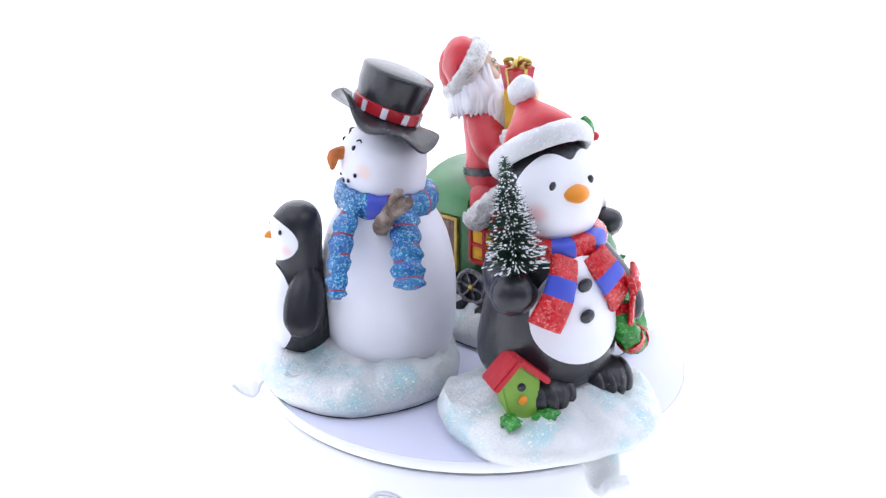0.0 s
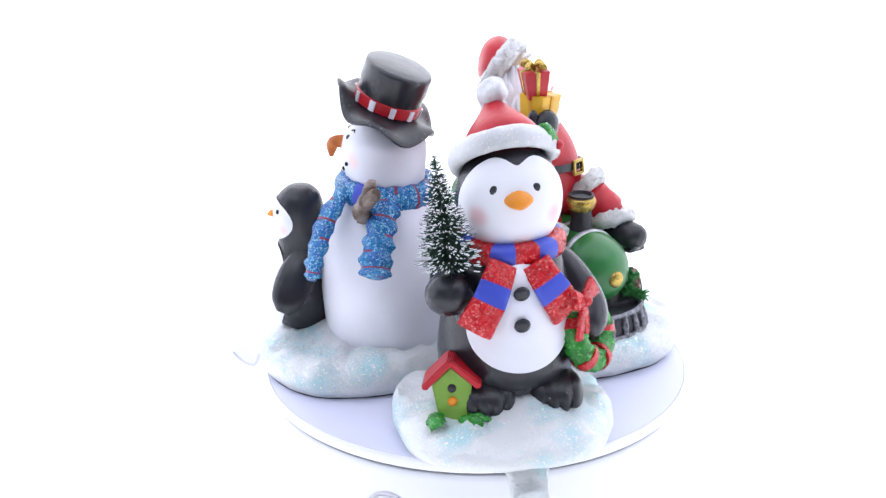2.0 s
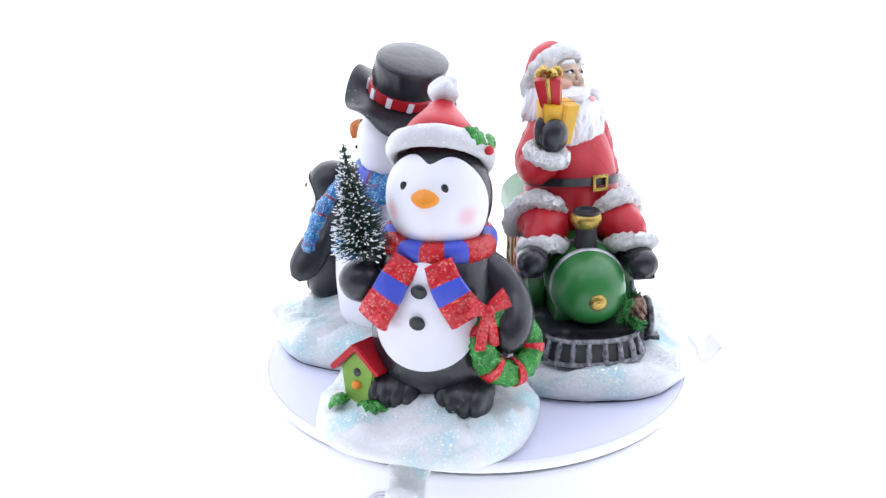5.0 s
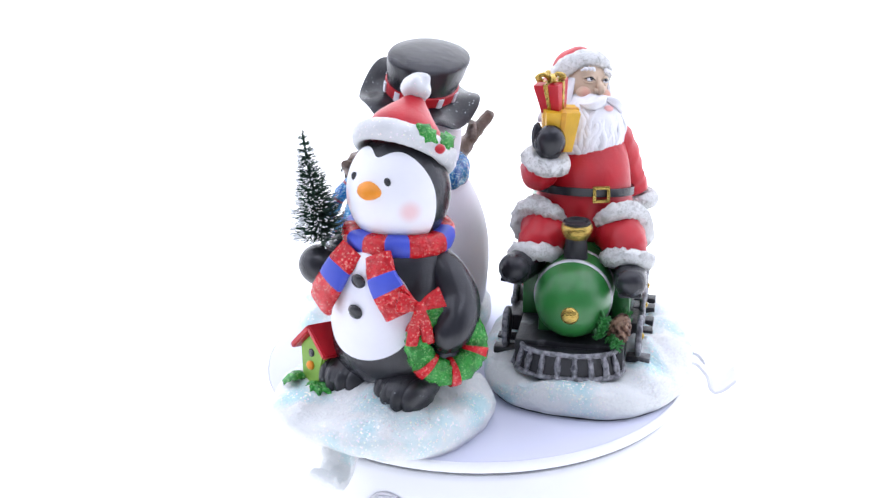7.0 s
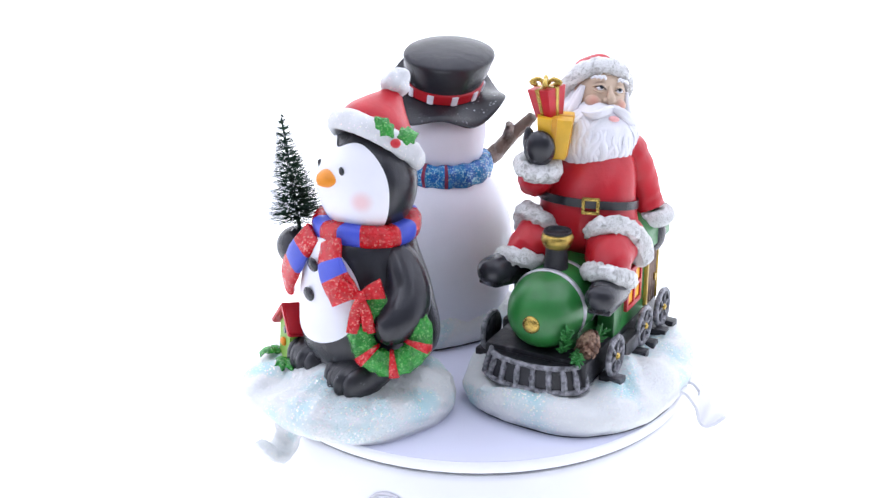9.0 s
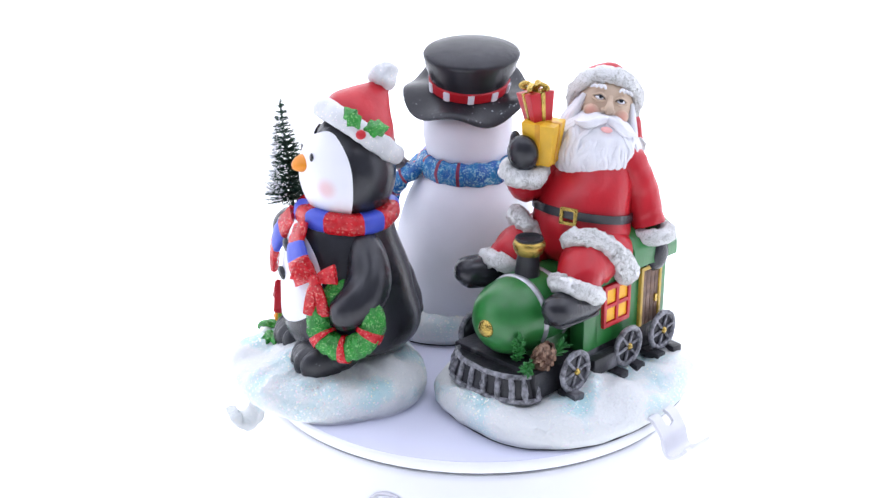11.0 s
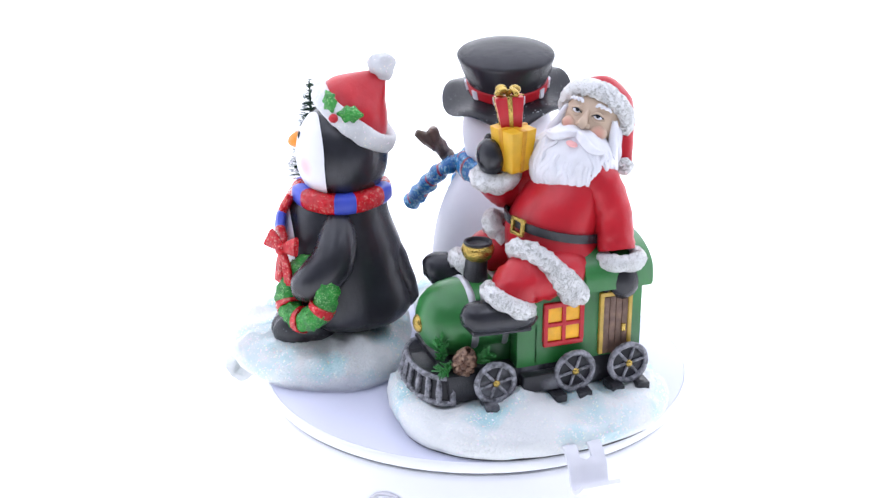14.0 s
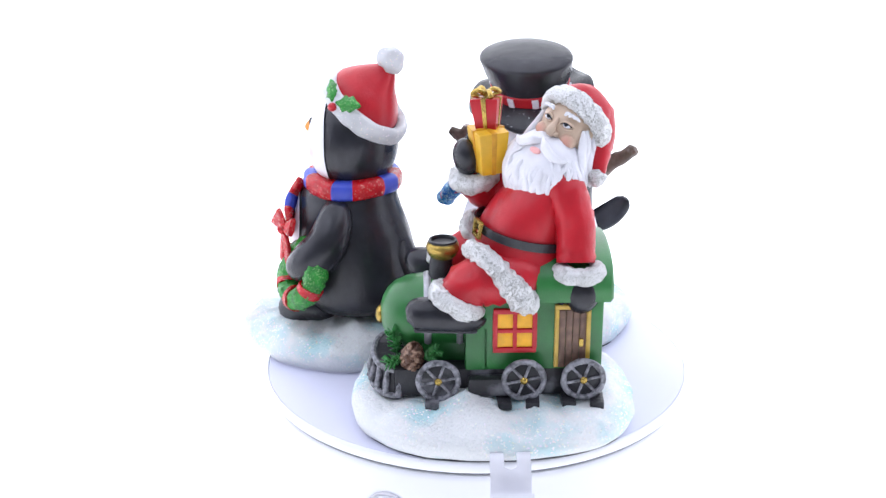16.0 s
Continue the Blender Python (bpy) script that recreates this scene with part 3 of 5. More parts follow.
            q += (q - m @ Vector((0.0196 * math.cos(a), 0.0194 * math.sin(a), 0))).normalized() * (0.0005 * noise.noise(q * 200) + 0.0003 * noise.noise(q * 620))
            row.append(q)
        rows.append(row)
    rows.append(rows[0])
    grid(bm, rows, cap=False)
    bmesh.ops.remove_doubles(bm, verts=bm.verts, dist=1e-7)
    part("brim", bm, WHITE_GLITTER, hat, "glittered white fur brim")
    bm = bmesh.new()
    blob(bm, (-0.0032, -0.0430, 0.1441), (0.0064, 0.0062, 0.0063), u=32, v=20, bumps=0.0014, freq=260)
    part("pompom", bm, WHITE_GLITTER, hat, "white pompom")
    bm = bmesh.new()
    leaf(bm, (0.0190, -0.0618, 0.1280), (0.0118, -0.0655, 0.1362), 0.0036, 0.001, up=(0.6, -0.5, 0.6))
    leaf(bm, (0.0190, -0.0605, 0.1278), (0.0184, -0.0488, 0.1272), 0.0038, 0.001, up=(0.85, -0.1, 0.5))
    part("holly_leaf", bm, GREEN_GLITTER, hat, "green glittered holly leaves")
    bm = bmesh.new()
    blob(bm, (0.0206, -0.0618, 0.1262), (0.0022, 0.0022, 0.0020), u=14, v=8)
    part("berry", bm, RED, hat, "red holly berry")

    # scarf
    bm = bmesh.new()
    n = 72
    rows = []
    for i in range(n + 1):
        a = 2 * math.pi * i / n
        cx, cy = 0.0192 * math.sin(a), -0.0622 - 0.0182 * math.cos(a)
        row = []
        for j in range(14):
            b = 2 * math.pi * j / 14
            out = Vector((math.sin(a), -math.cos(a), 0))
            z = 0.0868 + 0.0005 * math.sin(3 * a)
            q = Vector((cx, cy, z)) + out * 0.0050 * math.copysign(abs(math.cos(b)) ** 0.6, math.cos(b)) + Vector((0, 0, 0.0046 * math.copysign(abs(math.sin(b)) ** 0.7, math.sin(b))))
            q += out * 0.0006 * noise.noise(q * 300)
            row.append(q)
        rows.append(row)
    made = grid(bm, rows, cap=False)
    bm.faces.ensure_lookup_table()
    for k, f in enumerate(bm.faces):
        turn_deg = (k // 14) * 360 / n
        f.material_index = 1 if any(lo <= turn_deg < hi for lo, hi in ((20, 43), (88, 112), (152, 178), (210, 240), (272, 298), (328, 352))) else 0
    bmesh.ops.remove_doubles(bm, verts=bm.verts, dist=1e-7)
    scarf = part("scarf", bm, [RED_GLITTER, BLUE], holder, "red glitter scarf with blue stripes")
    bm = bmesh.new()
    strap(bm, [(-0.0070, -0.0845, 0.0850, 0.0060), (-0.0108, -0.0890, 0.0782, 0.0066), (-0.0142, -0.0912, 0.0712, 0.0070), (-0.0178, -0.0916, 0.0648, 0.0074), (-0.0200, -0.0908, 0.0598, 0.0076)],
          0.0021, [(0.0, -1, 0.25), (-0.1, -1, 0.2), (-0.2, -1, 0.15), (-0.3, -1, 0.1), (-0.35, -1, 0.05)], [0, 1, 0, 0], bumps=0.0005)
    part("scarf_end", bm, [RED_GLITTER, BLUE], scarf, "red glitter scarf end with a blue stripe")
    bm = bmesh.new()
    strap(bm, [(0.0060, -0.0850, 0.0850, 0.0062), (0.0100, -0.0888, 0.0782, 0.0068), (0.0138, -0.0894, 0.0722, 0.0074), (0.0168, -0.0882, 0.0672, 0.0077), (0.0188, -0.0870, 0.0630, 0.0077)],
          0.0021, [(0.0, -1, 0.25), (0.15, -1, 0.2), (0.25, -1, 0.15), (0.4, -1, 0.1), (0.5, -1, 0.05)], [0, 1, 0, 0], bumps=0.0005)
    part("scarf_end", bm, [RED_GLITTER, BLUE], scarf, "red glitter scarf end with a blue stripe")

    # bottle-brush tree
    low, tip = Vector((-0.0264, -0.0792, 0.0785)), Vector((-0.0345, -0.0814, 0.1312))
    bm = bmesh.new()
    tube(bm, [(*low, 0.0009), (*((low + tip) / 2), 0.0008), (*low.lerp(tip, 0.96), 0.0005)], 8, 2)
    tree = part("tree", bm, NEEDLE, holder, "dark green bottle-brush tree with frosted tips")
    rng = random.Random(7)
    verts, faces, mats = [], [], []
    axis = (tip - low).normalized()
    for k in range(1350):
        s = 0.10 + 0.90 * (1 - (1 - rng.random() * 0.995) ** 0.62)
        s = min(0.995, (math.floor(s * 19) + 0.55 * rng.random() + 0.2) / 19)
        reach = 0.0014 + 0.0142 * (1 - s) ** 1.0 * rng.uniform(0.60, 1.10)
        a = rng.uniform(0, 2 * math.pi)
        side = axis.orthogonal().normalized()
        out = (Matrix.Rotation(a, 3, axis) @ side + axis * rng.uniform(-0.05, 0.45)).normalized()
        root = low + (tip - low) * s
        end = root + out * reach
        cut = root.lerp(end, rng.uniform(0.76, 0.92))
        u = out.orthogonal().normalized()
        v = out.cross(u)
        frosted = rng.random() < (0.55 if out.y + 0.3 * out.x < 0.0 else 0.06)
        i = len(verts)
        for p, w in ((root, 0.00016), (cut, 0.00015)):
            for j in range(3):
                b = 2 * math.pi * j / 3
                verts.append(p + w * (math.cos(b) * u + math.sin(b) * v))
        w = 0.00029 if frosted else 0.00010
        for p in (cut, end):
            for j in range(3):
                b = 2 * math.pi * j / 3
                verts.append(p + w * (math.cos(b) * u + math.sin(b) * v))
        for j in range(3):
            m3 = (j + 1) % 3
            faces.append((i + j, i + m3, i + 3 + m3, i + 3 + j))
            mats.append(0)
            faces.append((i + 6 + j, i + 6 + m3, i + 9 + m3, i + 9 + j))
            mats.append(1 if frosted else 0)
        faces.append((i + 9, i + 10, i + 11))
        mats.append(1 if frosted else 0)
    me = bpy.data.meshes.new("needles")
    me.from_pydata([p - HOME[holder.name] for p in verts], [], faces)
    me.materials.append(NEEDLE)
    me.materials.append(FROST)
    me.polygons.foreach_set("material_index", mats)
    needles = new("needles", me)
    needles.parent = tree
    tagged(needles, "dark green bristles with white frost", kind="stuff")

    # birdhouse
    bird = pose(-0.0262, -0.0838, 0.0172, -8, -4, -14) @ Matrix.Scale(1.06, 4)
    bm = bmesh.new()
    prof = [(-0.0052, 0.0), (0.0052, 0.0), (0.0078, 0.0165), (0.0, 0.0236), (-0.0078, 0.0165)]
    grid(bm, [[bird @ Vector((x, y, z)) for x, z in prof] for y in (-0.0065, 0.0075)])
    bmesh.ops.bevel(bm, geom=list(bm.edges), offset=0.0007, segments=2, affect="EDGES")
    house = part("birdhouse", bm, LIME, holder, "lime green birdhouse standing in the snow")
    bm = bmesh.new()
    for s in (-1, 1):
        slab = bird @ pose(s * 0.0054, 0.0002, 0.0206, 0, s * 43, 0)
        m = slab
        made = bmesh.ops.create_cube(bm, size=1.0)["verts"]
        for q in made:
            q.co = m @ Vector((q.co.x * 0.0152, q.co.y * 0.0185, q.co.z * 0.0026))
    bmesh.ops.bevel(bm, geom=list(bm.edges), offset=0.0006, segments=2, affect="EDGES")
    part("roof", bm, RED, house, "red gabled roof")
    bm = bmesh.new()
    drum(bm, bird @ Vector((0.0, -0.0066, 0.0148)), bird.to_3x3() @ Vector((0, -1, 0)), 0.0018, 0.0006, 20, 0.0001)
    part("hole", bm, BLACK, house, "round black entrance hole")
    bm = bmesh.new()
    blob(bm, bird @ Vector((0.0, -0.0070, 0.0096)), (0.0021, 0.0012, 0.0021), u=16, v=10)
    part("perch", bm, ORANGE, house, "orange perch knob")
    bm = bmesh.new()
    leaf(bm, (-0.0325, -0.0903, 0.0215), (-0.0385, -0.0960, 0.0195), 0.0040)
    leaf(bm, (-0.0315, -0.0893, 0.0215), (-0.0395, -0.0910, 0.0195), 0.0034)
    part("leaf", bm, GREEN_GLITTER, house, "green glittered leaves")
    bm = bmesh.new()
    for dx, dy in ((0.005, -0.006), (0.009, -0.003), (0.001, -0.007), (0.008, 0.001), (-0.003, -0.005)):
        leaf(bm, (-0.0225, -0.0915, 0.0218), (-0.0225 + dx, -0.0915 + dy, 0.0200), 0.0026, 0.0014)
    part("leaf", bm, GREEN_GLITTER, house, "green glittered leaves")

    # wreath with ribbon
    wc, wn = Vector((0.0318, -0.0745, 0.0482)), Vector((0.72, -0.58, 0.38)).normalized()
    bm = bmesh.new()
    ring(bm, wc, wn, 0.0120, 0.0055, 64, 16, bumps=0.0016, freq=420)
    wreath = part("wreath", bm, GREEN_GLITTER, holder, "green glittered wreath hanging from the flipper")
    for a in (60, 130, 185, 250, 310):
        bm = bmesh.new()
        ring(bm, wc, wn, 0.0120, 0.0062, 4, 16, arc=(a - 7, a + 7))
        part("ribbon_wrap", bm, RED_GLITTER, wreath, "red glitter ribbon")
    bm = bmesh.new()
    knot = Vector((0.0266, -0.0858, 0.0668))
    side = Vector((0.64, 0.77, 0)).normalized()
    for s in (-1, 1):
        strap(bm, [(*knot, 0.0015), (*(knot + side * s * 0.0045 + Vector((0, 0, 0.0022))), 0.0032), (*(knot + side * s * 0.0095 + Vector((0, 0, 0.0038))), 0.0044)], 0.0014,
              [tuple(wn)] * 3)
        strap(bm, [(*knot, 0.0016), (*(knot + side * s * 0.0022 + Vector((0, 0, -0.0075))), 0.0024), (*(knot + side * s * 0.0035 + Vector((0, 0, -0.0160))), 0.0027)], 0.0012,
              [tuple(wn)] * 3)
    blob(bm, knot + wn * 0.001, (0.0026, 0.0026, 0.0026), u=16, v=10)
    part("bow", bm, RED_GLITTER, wreath, "red glitter bow")
    return holder


# ---- the snowman with a little penguin ----
def build_snowman_holder():
    holder = thing("snowman_stocking_holder", "resin stocking holder with a top-hatted snowman and a small penguin",
                   "stocking holder", (-0.005, -0.055, TOP), "stocking holders on the turntable")
    snow_base("snow_base", (-0.003, -0.0570), 0.0480, 0.0455, 0.0175, holder, 8.4, [(-0.005, -0.043, 0.035, 0.0065)],
              "glittered white and pale blue snow mound")
    hook(holder, -0.0100, -0.0940, 0.0105, 0.0, 0.0083, STEEL, "white steel hook", -0.0010)
    ax, ay = -0.0055, -0.0415
    bm = bmesh.new()
    snow_shape = [(0.014, ax, ay, 0.0310, 0.0275), (0.024, ax, ay, 0.0345, 0.0300), (0.042, ax, ay, 0.0365, 0.0312), (0.058, ax, ay, 0.0345, 0.0302), (0.072, ax, ay, 0.0300, 0.0268), (0.083, ax, ay, 0.0240, 0.0218),
               (0.0905, ax, ay, 0.0195, 0.0178), (0.096, ax, ay - 0.0005, 0.0205, 0.0184), (0.105, ax, ay - 0.001, 0.0218, 0.0195), (0.113, ax, ay - 0.001, 0.0205, 0.0178), (0.1185, ax, ay - 0.003, 0.0150, 0.0105), (0.1210, ax, ay - 0.004, 0.008, 0.006)]
    stack(bm, snow_shape, 56, bumps=0.012)
    snow_skin = skin_of(snow_shape)
    look_way = radians(1)

    def on_face(a, z):
        return snow_skin(a + look_way, z, 0.0002)
    cheeks = [(*(on_face(u, 0.1050) - HOME[holder.name]), 0.0058) for u in (-0.80, 0.80)]
    body = part("snowman", bm, blushed("white_snow_paint", (0.76, 0.76, 0.82), (0.84, 0.48, 0.36), cheeks, 0.45), holder, "white painted snowman body and head")
    bm = bmesh.new()
    p0 = on_face(0, 0.1098) + Vector((0, -0.0012, 0))
    way = Vector((math.sin(look_way), -math.cos(look_way), 0))
    tube(bm, [(*(p0 - way * 0.003), 0.0030), (*(p0 + way * 0.0012), 0.0030), (*(p0 + way * 0.0026 + Vector((0.0005, 0, -0.0012))), 0.0027), (*(p0 + way * 0.0034 + Vector((0.001, 0, -0.0040))), 0.0021),
              (*(p0 + way * 0.0033 + Vector((0.001, 0, -0.0066))), 0.0010)], 16, bumps=0.0006)
    part("nose", bm, CARROT, body, "curled orange carrot nose")
    for a in (-0.42, 0.42):
        bm = bmesh.new()
        blob(bm, snow_skin(a + look_way, 0.1138, -0.0005), (0.0012, 0.0012, 0.0014), u=12, v=8)
        part("eye", bm, BLACK, body, "small black eye")
        bm = bmesh.new()
        tube(bm, [(*on_face(a * 0.9, 0.1166), 0.0003), (*on_face(a * 1.15, 0.1173), 0.0005), (*on_face(a * 1.4, 0.1166), 0.0003)], 8, 6)
        part("eyebrow", bm, BLACK, body, "thin black eyebrow")
    for k in range(5):
        bm = bmesh.new()
        a = -0.55 + k * 0.28
        blob(bm, on_face(a, 0.0975 + 0.004 * (a + 0.0) ** 2 * 4), (0.0009, 0.0009, 0.0010), u=10, v=6)
        part("mouth_coal", bm, BLACK, body, "black coal dot")

    # top hat, leaning back
    m = pose(-0.0055, -0.0418, 0.1244, -20, 0, 0)
    bm = bmesh.new()
    n = 72
    rows = []
    for r, z in ((0.0175, 0.0), (0.0180, 0.004), (0.0195, 0.009), (0.0215, 0.0135), (0.0224, 0.0176), (0.0230, 0.0193), (0.0231, 0.0203), (0.0227, 0.0211), (0.0212, 0.0217), (0.016, 0.0227), (0.009, 0.0233), (0.001, 0.0234)):
        rows.append([m @ Vector((r * math.cos(2 * math.pi * i / n), r * (0.84 - 8.5 * min(z, 0.02)) * math.sin(2 * math.pi * i / n), z)) for i in range(n)])
    grid(bm, rows)
    hat = part("top_hat", bm, BLACK, holder, "black top hat with a flared crown")
    bm = bmesh.new()
    rows = []
    for r, lift, dz in ((0.0172, 0.0, 0.0014), (0.022, 0.4, 0.0014), (0.026, 0.8, 0.0014), (0.0290, 1.0, 0.0010), (0.0298, 1.05, 0.0), (0.0290, 1.0, -0.0012), (0.026, 0.8, -0.0016), (0.0172, 0.0, -0.0016)):
        row = []
        for i in range(n):
            a = 2 * math.pi * i / n
            wave = 0.0006 - 0.0013 * math.cos(a) - 0.0026 * math.sin(a) - 0.0015 * math.cos(2 * a) + 0.0010 * math.sin(3 * a) + 0.0027 * math.cos(5 * a + 0.5)
            rr = r * (1 + lift * (0.045 + 0.03 * math.sin(3 * a + 0.4)))
            row.append(m @ Vector((rr * math.cos(a), (0.85 if math.sin(a) > 0 else 0.85 + 0.10 * math.sin(a)) * rr * math.sin(a) - 0.0006 * lift, dz + lift * (wave - 0.0008))))
        rows.append(row)
    rows.append(rows[0])
    grid(bm, rows, cap=False)
    bmesh.ops.remove_doubles(bm, verts=bm.verts, dist=1e-7)
    part("brim", bm, BLACK_GLITTER, hat, "wavy black brim strewn with glitter")
    bm = bmesh.new()
    rows = []
    for r, z in ((0.0178, 0.0018), (0.0188, 0.0020), (0.0195, 0.0068), (0.0186, 0.0072)):
        rows.append([m @ Vector((r * math.cos(2 * math.pi * i / n), r * 0.80 * math.sin(2 * math.pi * i / n), z)) for i in range(n)])
    grid(bm, rows, cap=False)
    band = part("hat_band", bm, RED, hat, "red hat band")
    for k in range(10):
        bm = bmesh.new()
        a = 2 * math.pi * (k + 0.3) / 10
        rows = []
        for z in (0.0020, 0.0032, 0.0044, 0.0056, 0.0066):
            w = 0.085 + 0.01 * math.sin(k * 3)
            row = []
            for r, s in ((0.0180, -1), (0.0196 + (z - 0.002) * 0.14, -0.9), (0.0199 + (z - 0.002) * 0.14, 0), (0.0196 + (z - 0.002) * 0.14, 0.9), (0.0180, 1)):
                row.append(m @ Vector((r * math.cos(a + s * w), r * 0.80 * math.sin(a + s * w), z)))
            rows.append(row)
        grid(bm, rows)
        part("band_stripe", bm, WHITE, band, "white stripe on the band")

    # scarf
    bm = bmesh.new()
    n = 96
    rows = []
    for i in range(n + 1):
        a = 2 * math.pi * i / n
        out = Vector((math.sin(a), -math.cos(a), 0))
        c = Vector((ax + 0.0205 * math.sin(a), ay - 0.0195 * math.cos(a), 0.0885 + 0.0010 * math.cos(a)))
        k = 1 + 0.06 * math.cos(14 * a)
        row = []
        for j in range(14):
            b = 2 * math.pi * j / 14
            q = c + out * 0.0042 * k * math.cos(b) + Vector((0, 0, 0.0060 * k * math.sin(b)))
            q += out * 0.0007 * noise.noise(q * 300)
            row.append(q)
        rows.append(row)
    grid(bm, rows, cap=False)
    bm.faces.ensure_lookup_table()
    for k, f in enumerate(bm.faces):
        s = (k // 14) * 14 / n
        f.material_index = 1 if s % 1 > 0.90 else (2 if int(s) == 2 else 0)
    bmesh.ops.remove_doubles(bm, verts=bm.verts, dist=1e-7)
    scarf = part("scarf", bm, [BLUE_GLITTER, MAROON, BLUE], holder, "blue glitter scarf with thin red stripes")
    for path in ([(0.0075, -0.0600, 0.0900, 0.0050), (0.0140, -0.0655, 0.0832, 0.0052), (0.0195, -0.0690, 0.0765, 0.0054), (0.0240, -0.0712, 0.0695, 0.0052), (0.0272, -0.0730, 0.0625, 0.0048), (0.0288, -0.0738, 0.0575, 0.0042), (0.0293, -0.0740, 0.0555, 0.002)],
                 [(0.0160, -0.0400, 0.0900, 0.0052), (0.0225, -0.0410, 0.0860, 0.0060), (0.0290, -0.0425, 0.0808, 0.0064), (0.0345, -0.0438, 0.0748, 0.0068), (0.0395, -0.0448, 0.0688, 0.0069), (0.0435, -0.0452, 0.0640, 0.0066), (0.0446, -0.0454, 0.0626, 0.003)]):
        bm = bmesh.new()
        line = spline(path, 8)
        pts = [(*p[:3], p[3] * (1 + 0.12 * math.cos(2 * math.pi * i / 8))) for i, p in enumerate(line)]
        side = (Vector(path[3][:3]) - Vector((ax, ay, path[3][2]))).normalized()
        tube(bm, pts, 16, 1, flat=0.62, side=tuple(side), bumps=0.0008)
        bm.faces.ensure_lookup_table()
        for k, f in enumerate(bm.faces):
            s = (k // 16) % 8
            f.material_index = 1 if s == 4 and (k % 16 + (k // 128) * 5) % 16 < 9 else 0
        part("scarf_end", bm, [BLUE_GLITTER, MAROON, BLUE], scarf, "blue glitter scarf end with red stripes")

    # twig arms
    for arm in ([[(0.0130, -0.0490, 0.0790, 0.0036), (0.0250, -0.0520, 0.0860, 0.0036), (0.0300, -0.0490, 0.0930, 0.0034), (0.0322, -0.0470, 0.0990, 0.0030), (0.0324, -0.0465, 0.1030, 0.0020)],
                 [(0.0310, -0.0490, 0.0925, 0.0032), (0.0365, -0.0455, 0.0975, 0.0030), (0.0405, -0.0440, 0.1003, 0.0020)]],
                [[(-0.0240, -0.0430, 0.0830, 0.0036), (-0.0370, -0.0440, 0.0890, 0.0040), (-0.0465, -0.0440, 0.0965, 0.0035), (-0.0560, -0.0430, 0.1035, 0.0028), (-0.0588, -0.0430, 0.1052, 0.0016)],
                 [(-0.0420, -0.0440, 0.0920, 0.0030), (-0.0440, -0.0430, 0.1000, 0.0026), (-0.0430, -0.0425, 0.1035, 0.0017)]]):
        bm = bmesh.new()
        for t in arm:
            tube(bm, t, 12, 5, bumps=0.0010)
        part("arm", bm, TWIG, body, "brown forked twig arm")

    # small penguin standing before the snowman
    px, py = -0.0085, -0.0825
    chick_shape = [(0.0180, px, py + 0.002, 0.0085, 0.0080), (0.0220, px, py + 0.001, 0.0135, 0.0126), (0.033, px, py, 0.0155, 0.0150), (0.046, px, py, 0.0145, 0.0138), (0.057, px, py + 0.0003, 0.0115, 0.0108), (0.0660, px, py + 0.0004, 0.0110, 0.0108),
                   (0.076, px, py, 0.0116, 0.0116), (0.083, px, py + 0.0004, 0.0100, 0.0100), (0.0872, px, py + 0.0008, 0.0062, 0.0060), (0.0885, px, py + 0.001, 0.002, 0.002)]
    bm = bmesh.new()
    stack(bm, chick_shape, 40)
    chick = part("small_penguin", bm, BLACK, holder, "small black and white penguin")
    fur_skin = skin_of(chick_shape)
    turn_to = 0.10
    bm = bmesh.new()
    patch(bm, lambda u, v: fur_skin(turn_to + u, 0.0400 + v, 0.0005), lambda a: (1.10 * math.cos(a), 0.0205 * math.sin(a)), 10, 48)
    part("belly", bm, WHITE, chick, "white belly")
    bm = bmesh.new()
    patch(bm, lambda u, v: fur_skin(turn_to + u, 0.0730 + v, 0.0005), lambda a: (1.30 * math.cos(a), 0.0098 * math.sin(a)), 10, 48)
    part("face", bm, blushed("white_chick_paint", (0.80, 0.80, 0.84), (0.84, 0.50, 0.46), [(*(fur_skin(turn_to + u, 0.0690, 0) - HOME[holder.name]), 0.004) for u in (-0.8, 0.8)], 0.6), chick, "white face")
    bm = bmesh.new()
    tube(bm, [(px, py - 0.0105, 0.0745, 0.0024), (px, py - 0.0128, 0.0742, 0.0018), (px, py - 0.0148, 0.0735, 0.0005)], 12, 3)
    part("beak", bm, ORANGE, chick, "orange beak")
    for s in (-1, 1):
        bm = bmesh.new()
        blob(bm, fur_skin(turn_to + s * 0.62, 0.0775, 0.0005), (0.0010, 0.0009, 0.0012), u=10, v=6)
        part("eye", bm, BLACK, chick, "small black eye")
        bm = bmesh.new()
        if s > 0:
            wing = [(0.0085, 0.002, 0.0600, 0.0040), (0.0135, 0.001, 0.0535, 0.0078), (0.0182, -0.002, 0.0455, 0.0090), (0.0228, -0.0050, 0.0385, 0.0074), (0.0252, -0.0068, 0.0345, 0.003)]
        else:
            wing = [(-0.0090, 0.001, 0.0520, 0.0040), (-0.0160, 0.001, 0.0530, 0.0060), (-0.0230, 0.001, 0.0580, 0.0062), (-0.0285, 0.001, 0.0640, 0.0048), (-0.0305, 0.001, 0.0670, 0.002)]
        tube(bm, [(px + x, py + y, z, r) for x, y, z, r in wing], 14, 5, flat=0.5, side=(0.9, 0, 0.3) if s > 0 else (0, 1, 0))
        part("flipper", bm, BLACK, chick, "black flipper")
    return holder


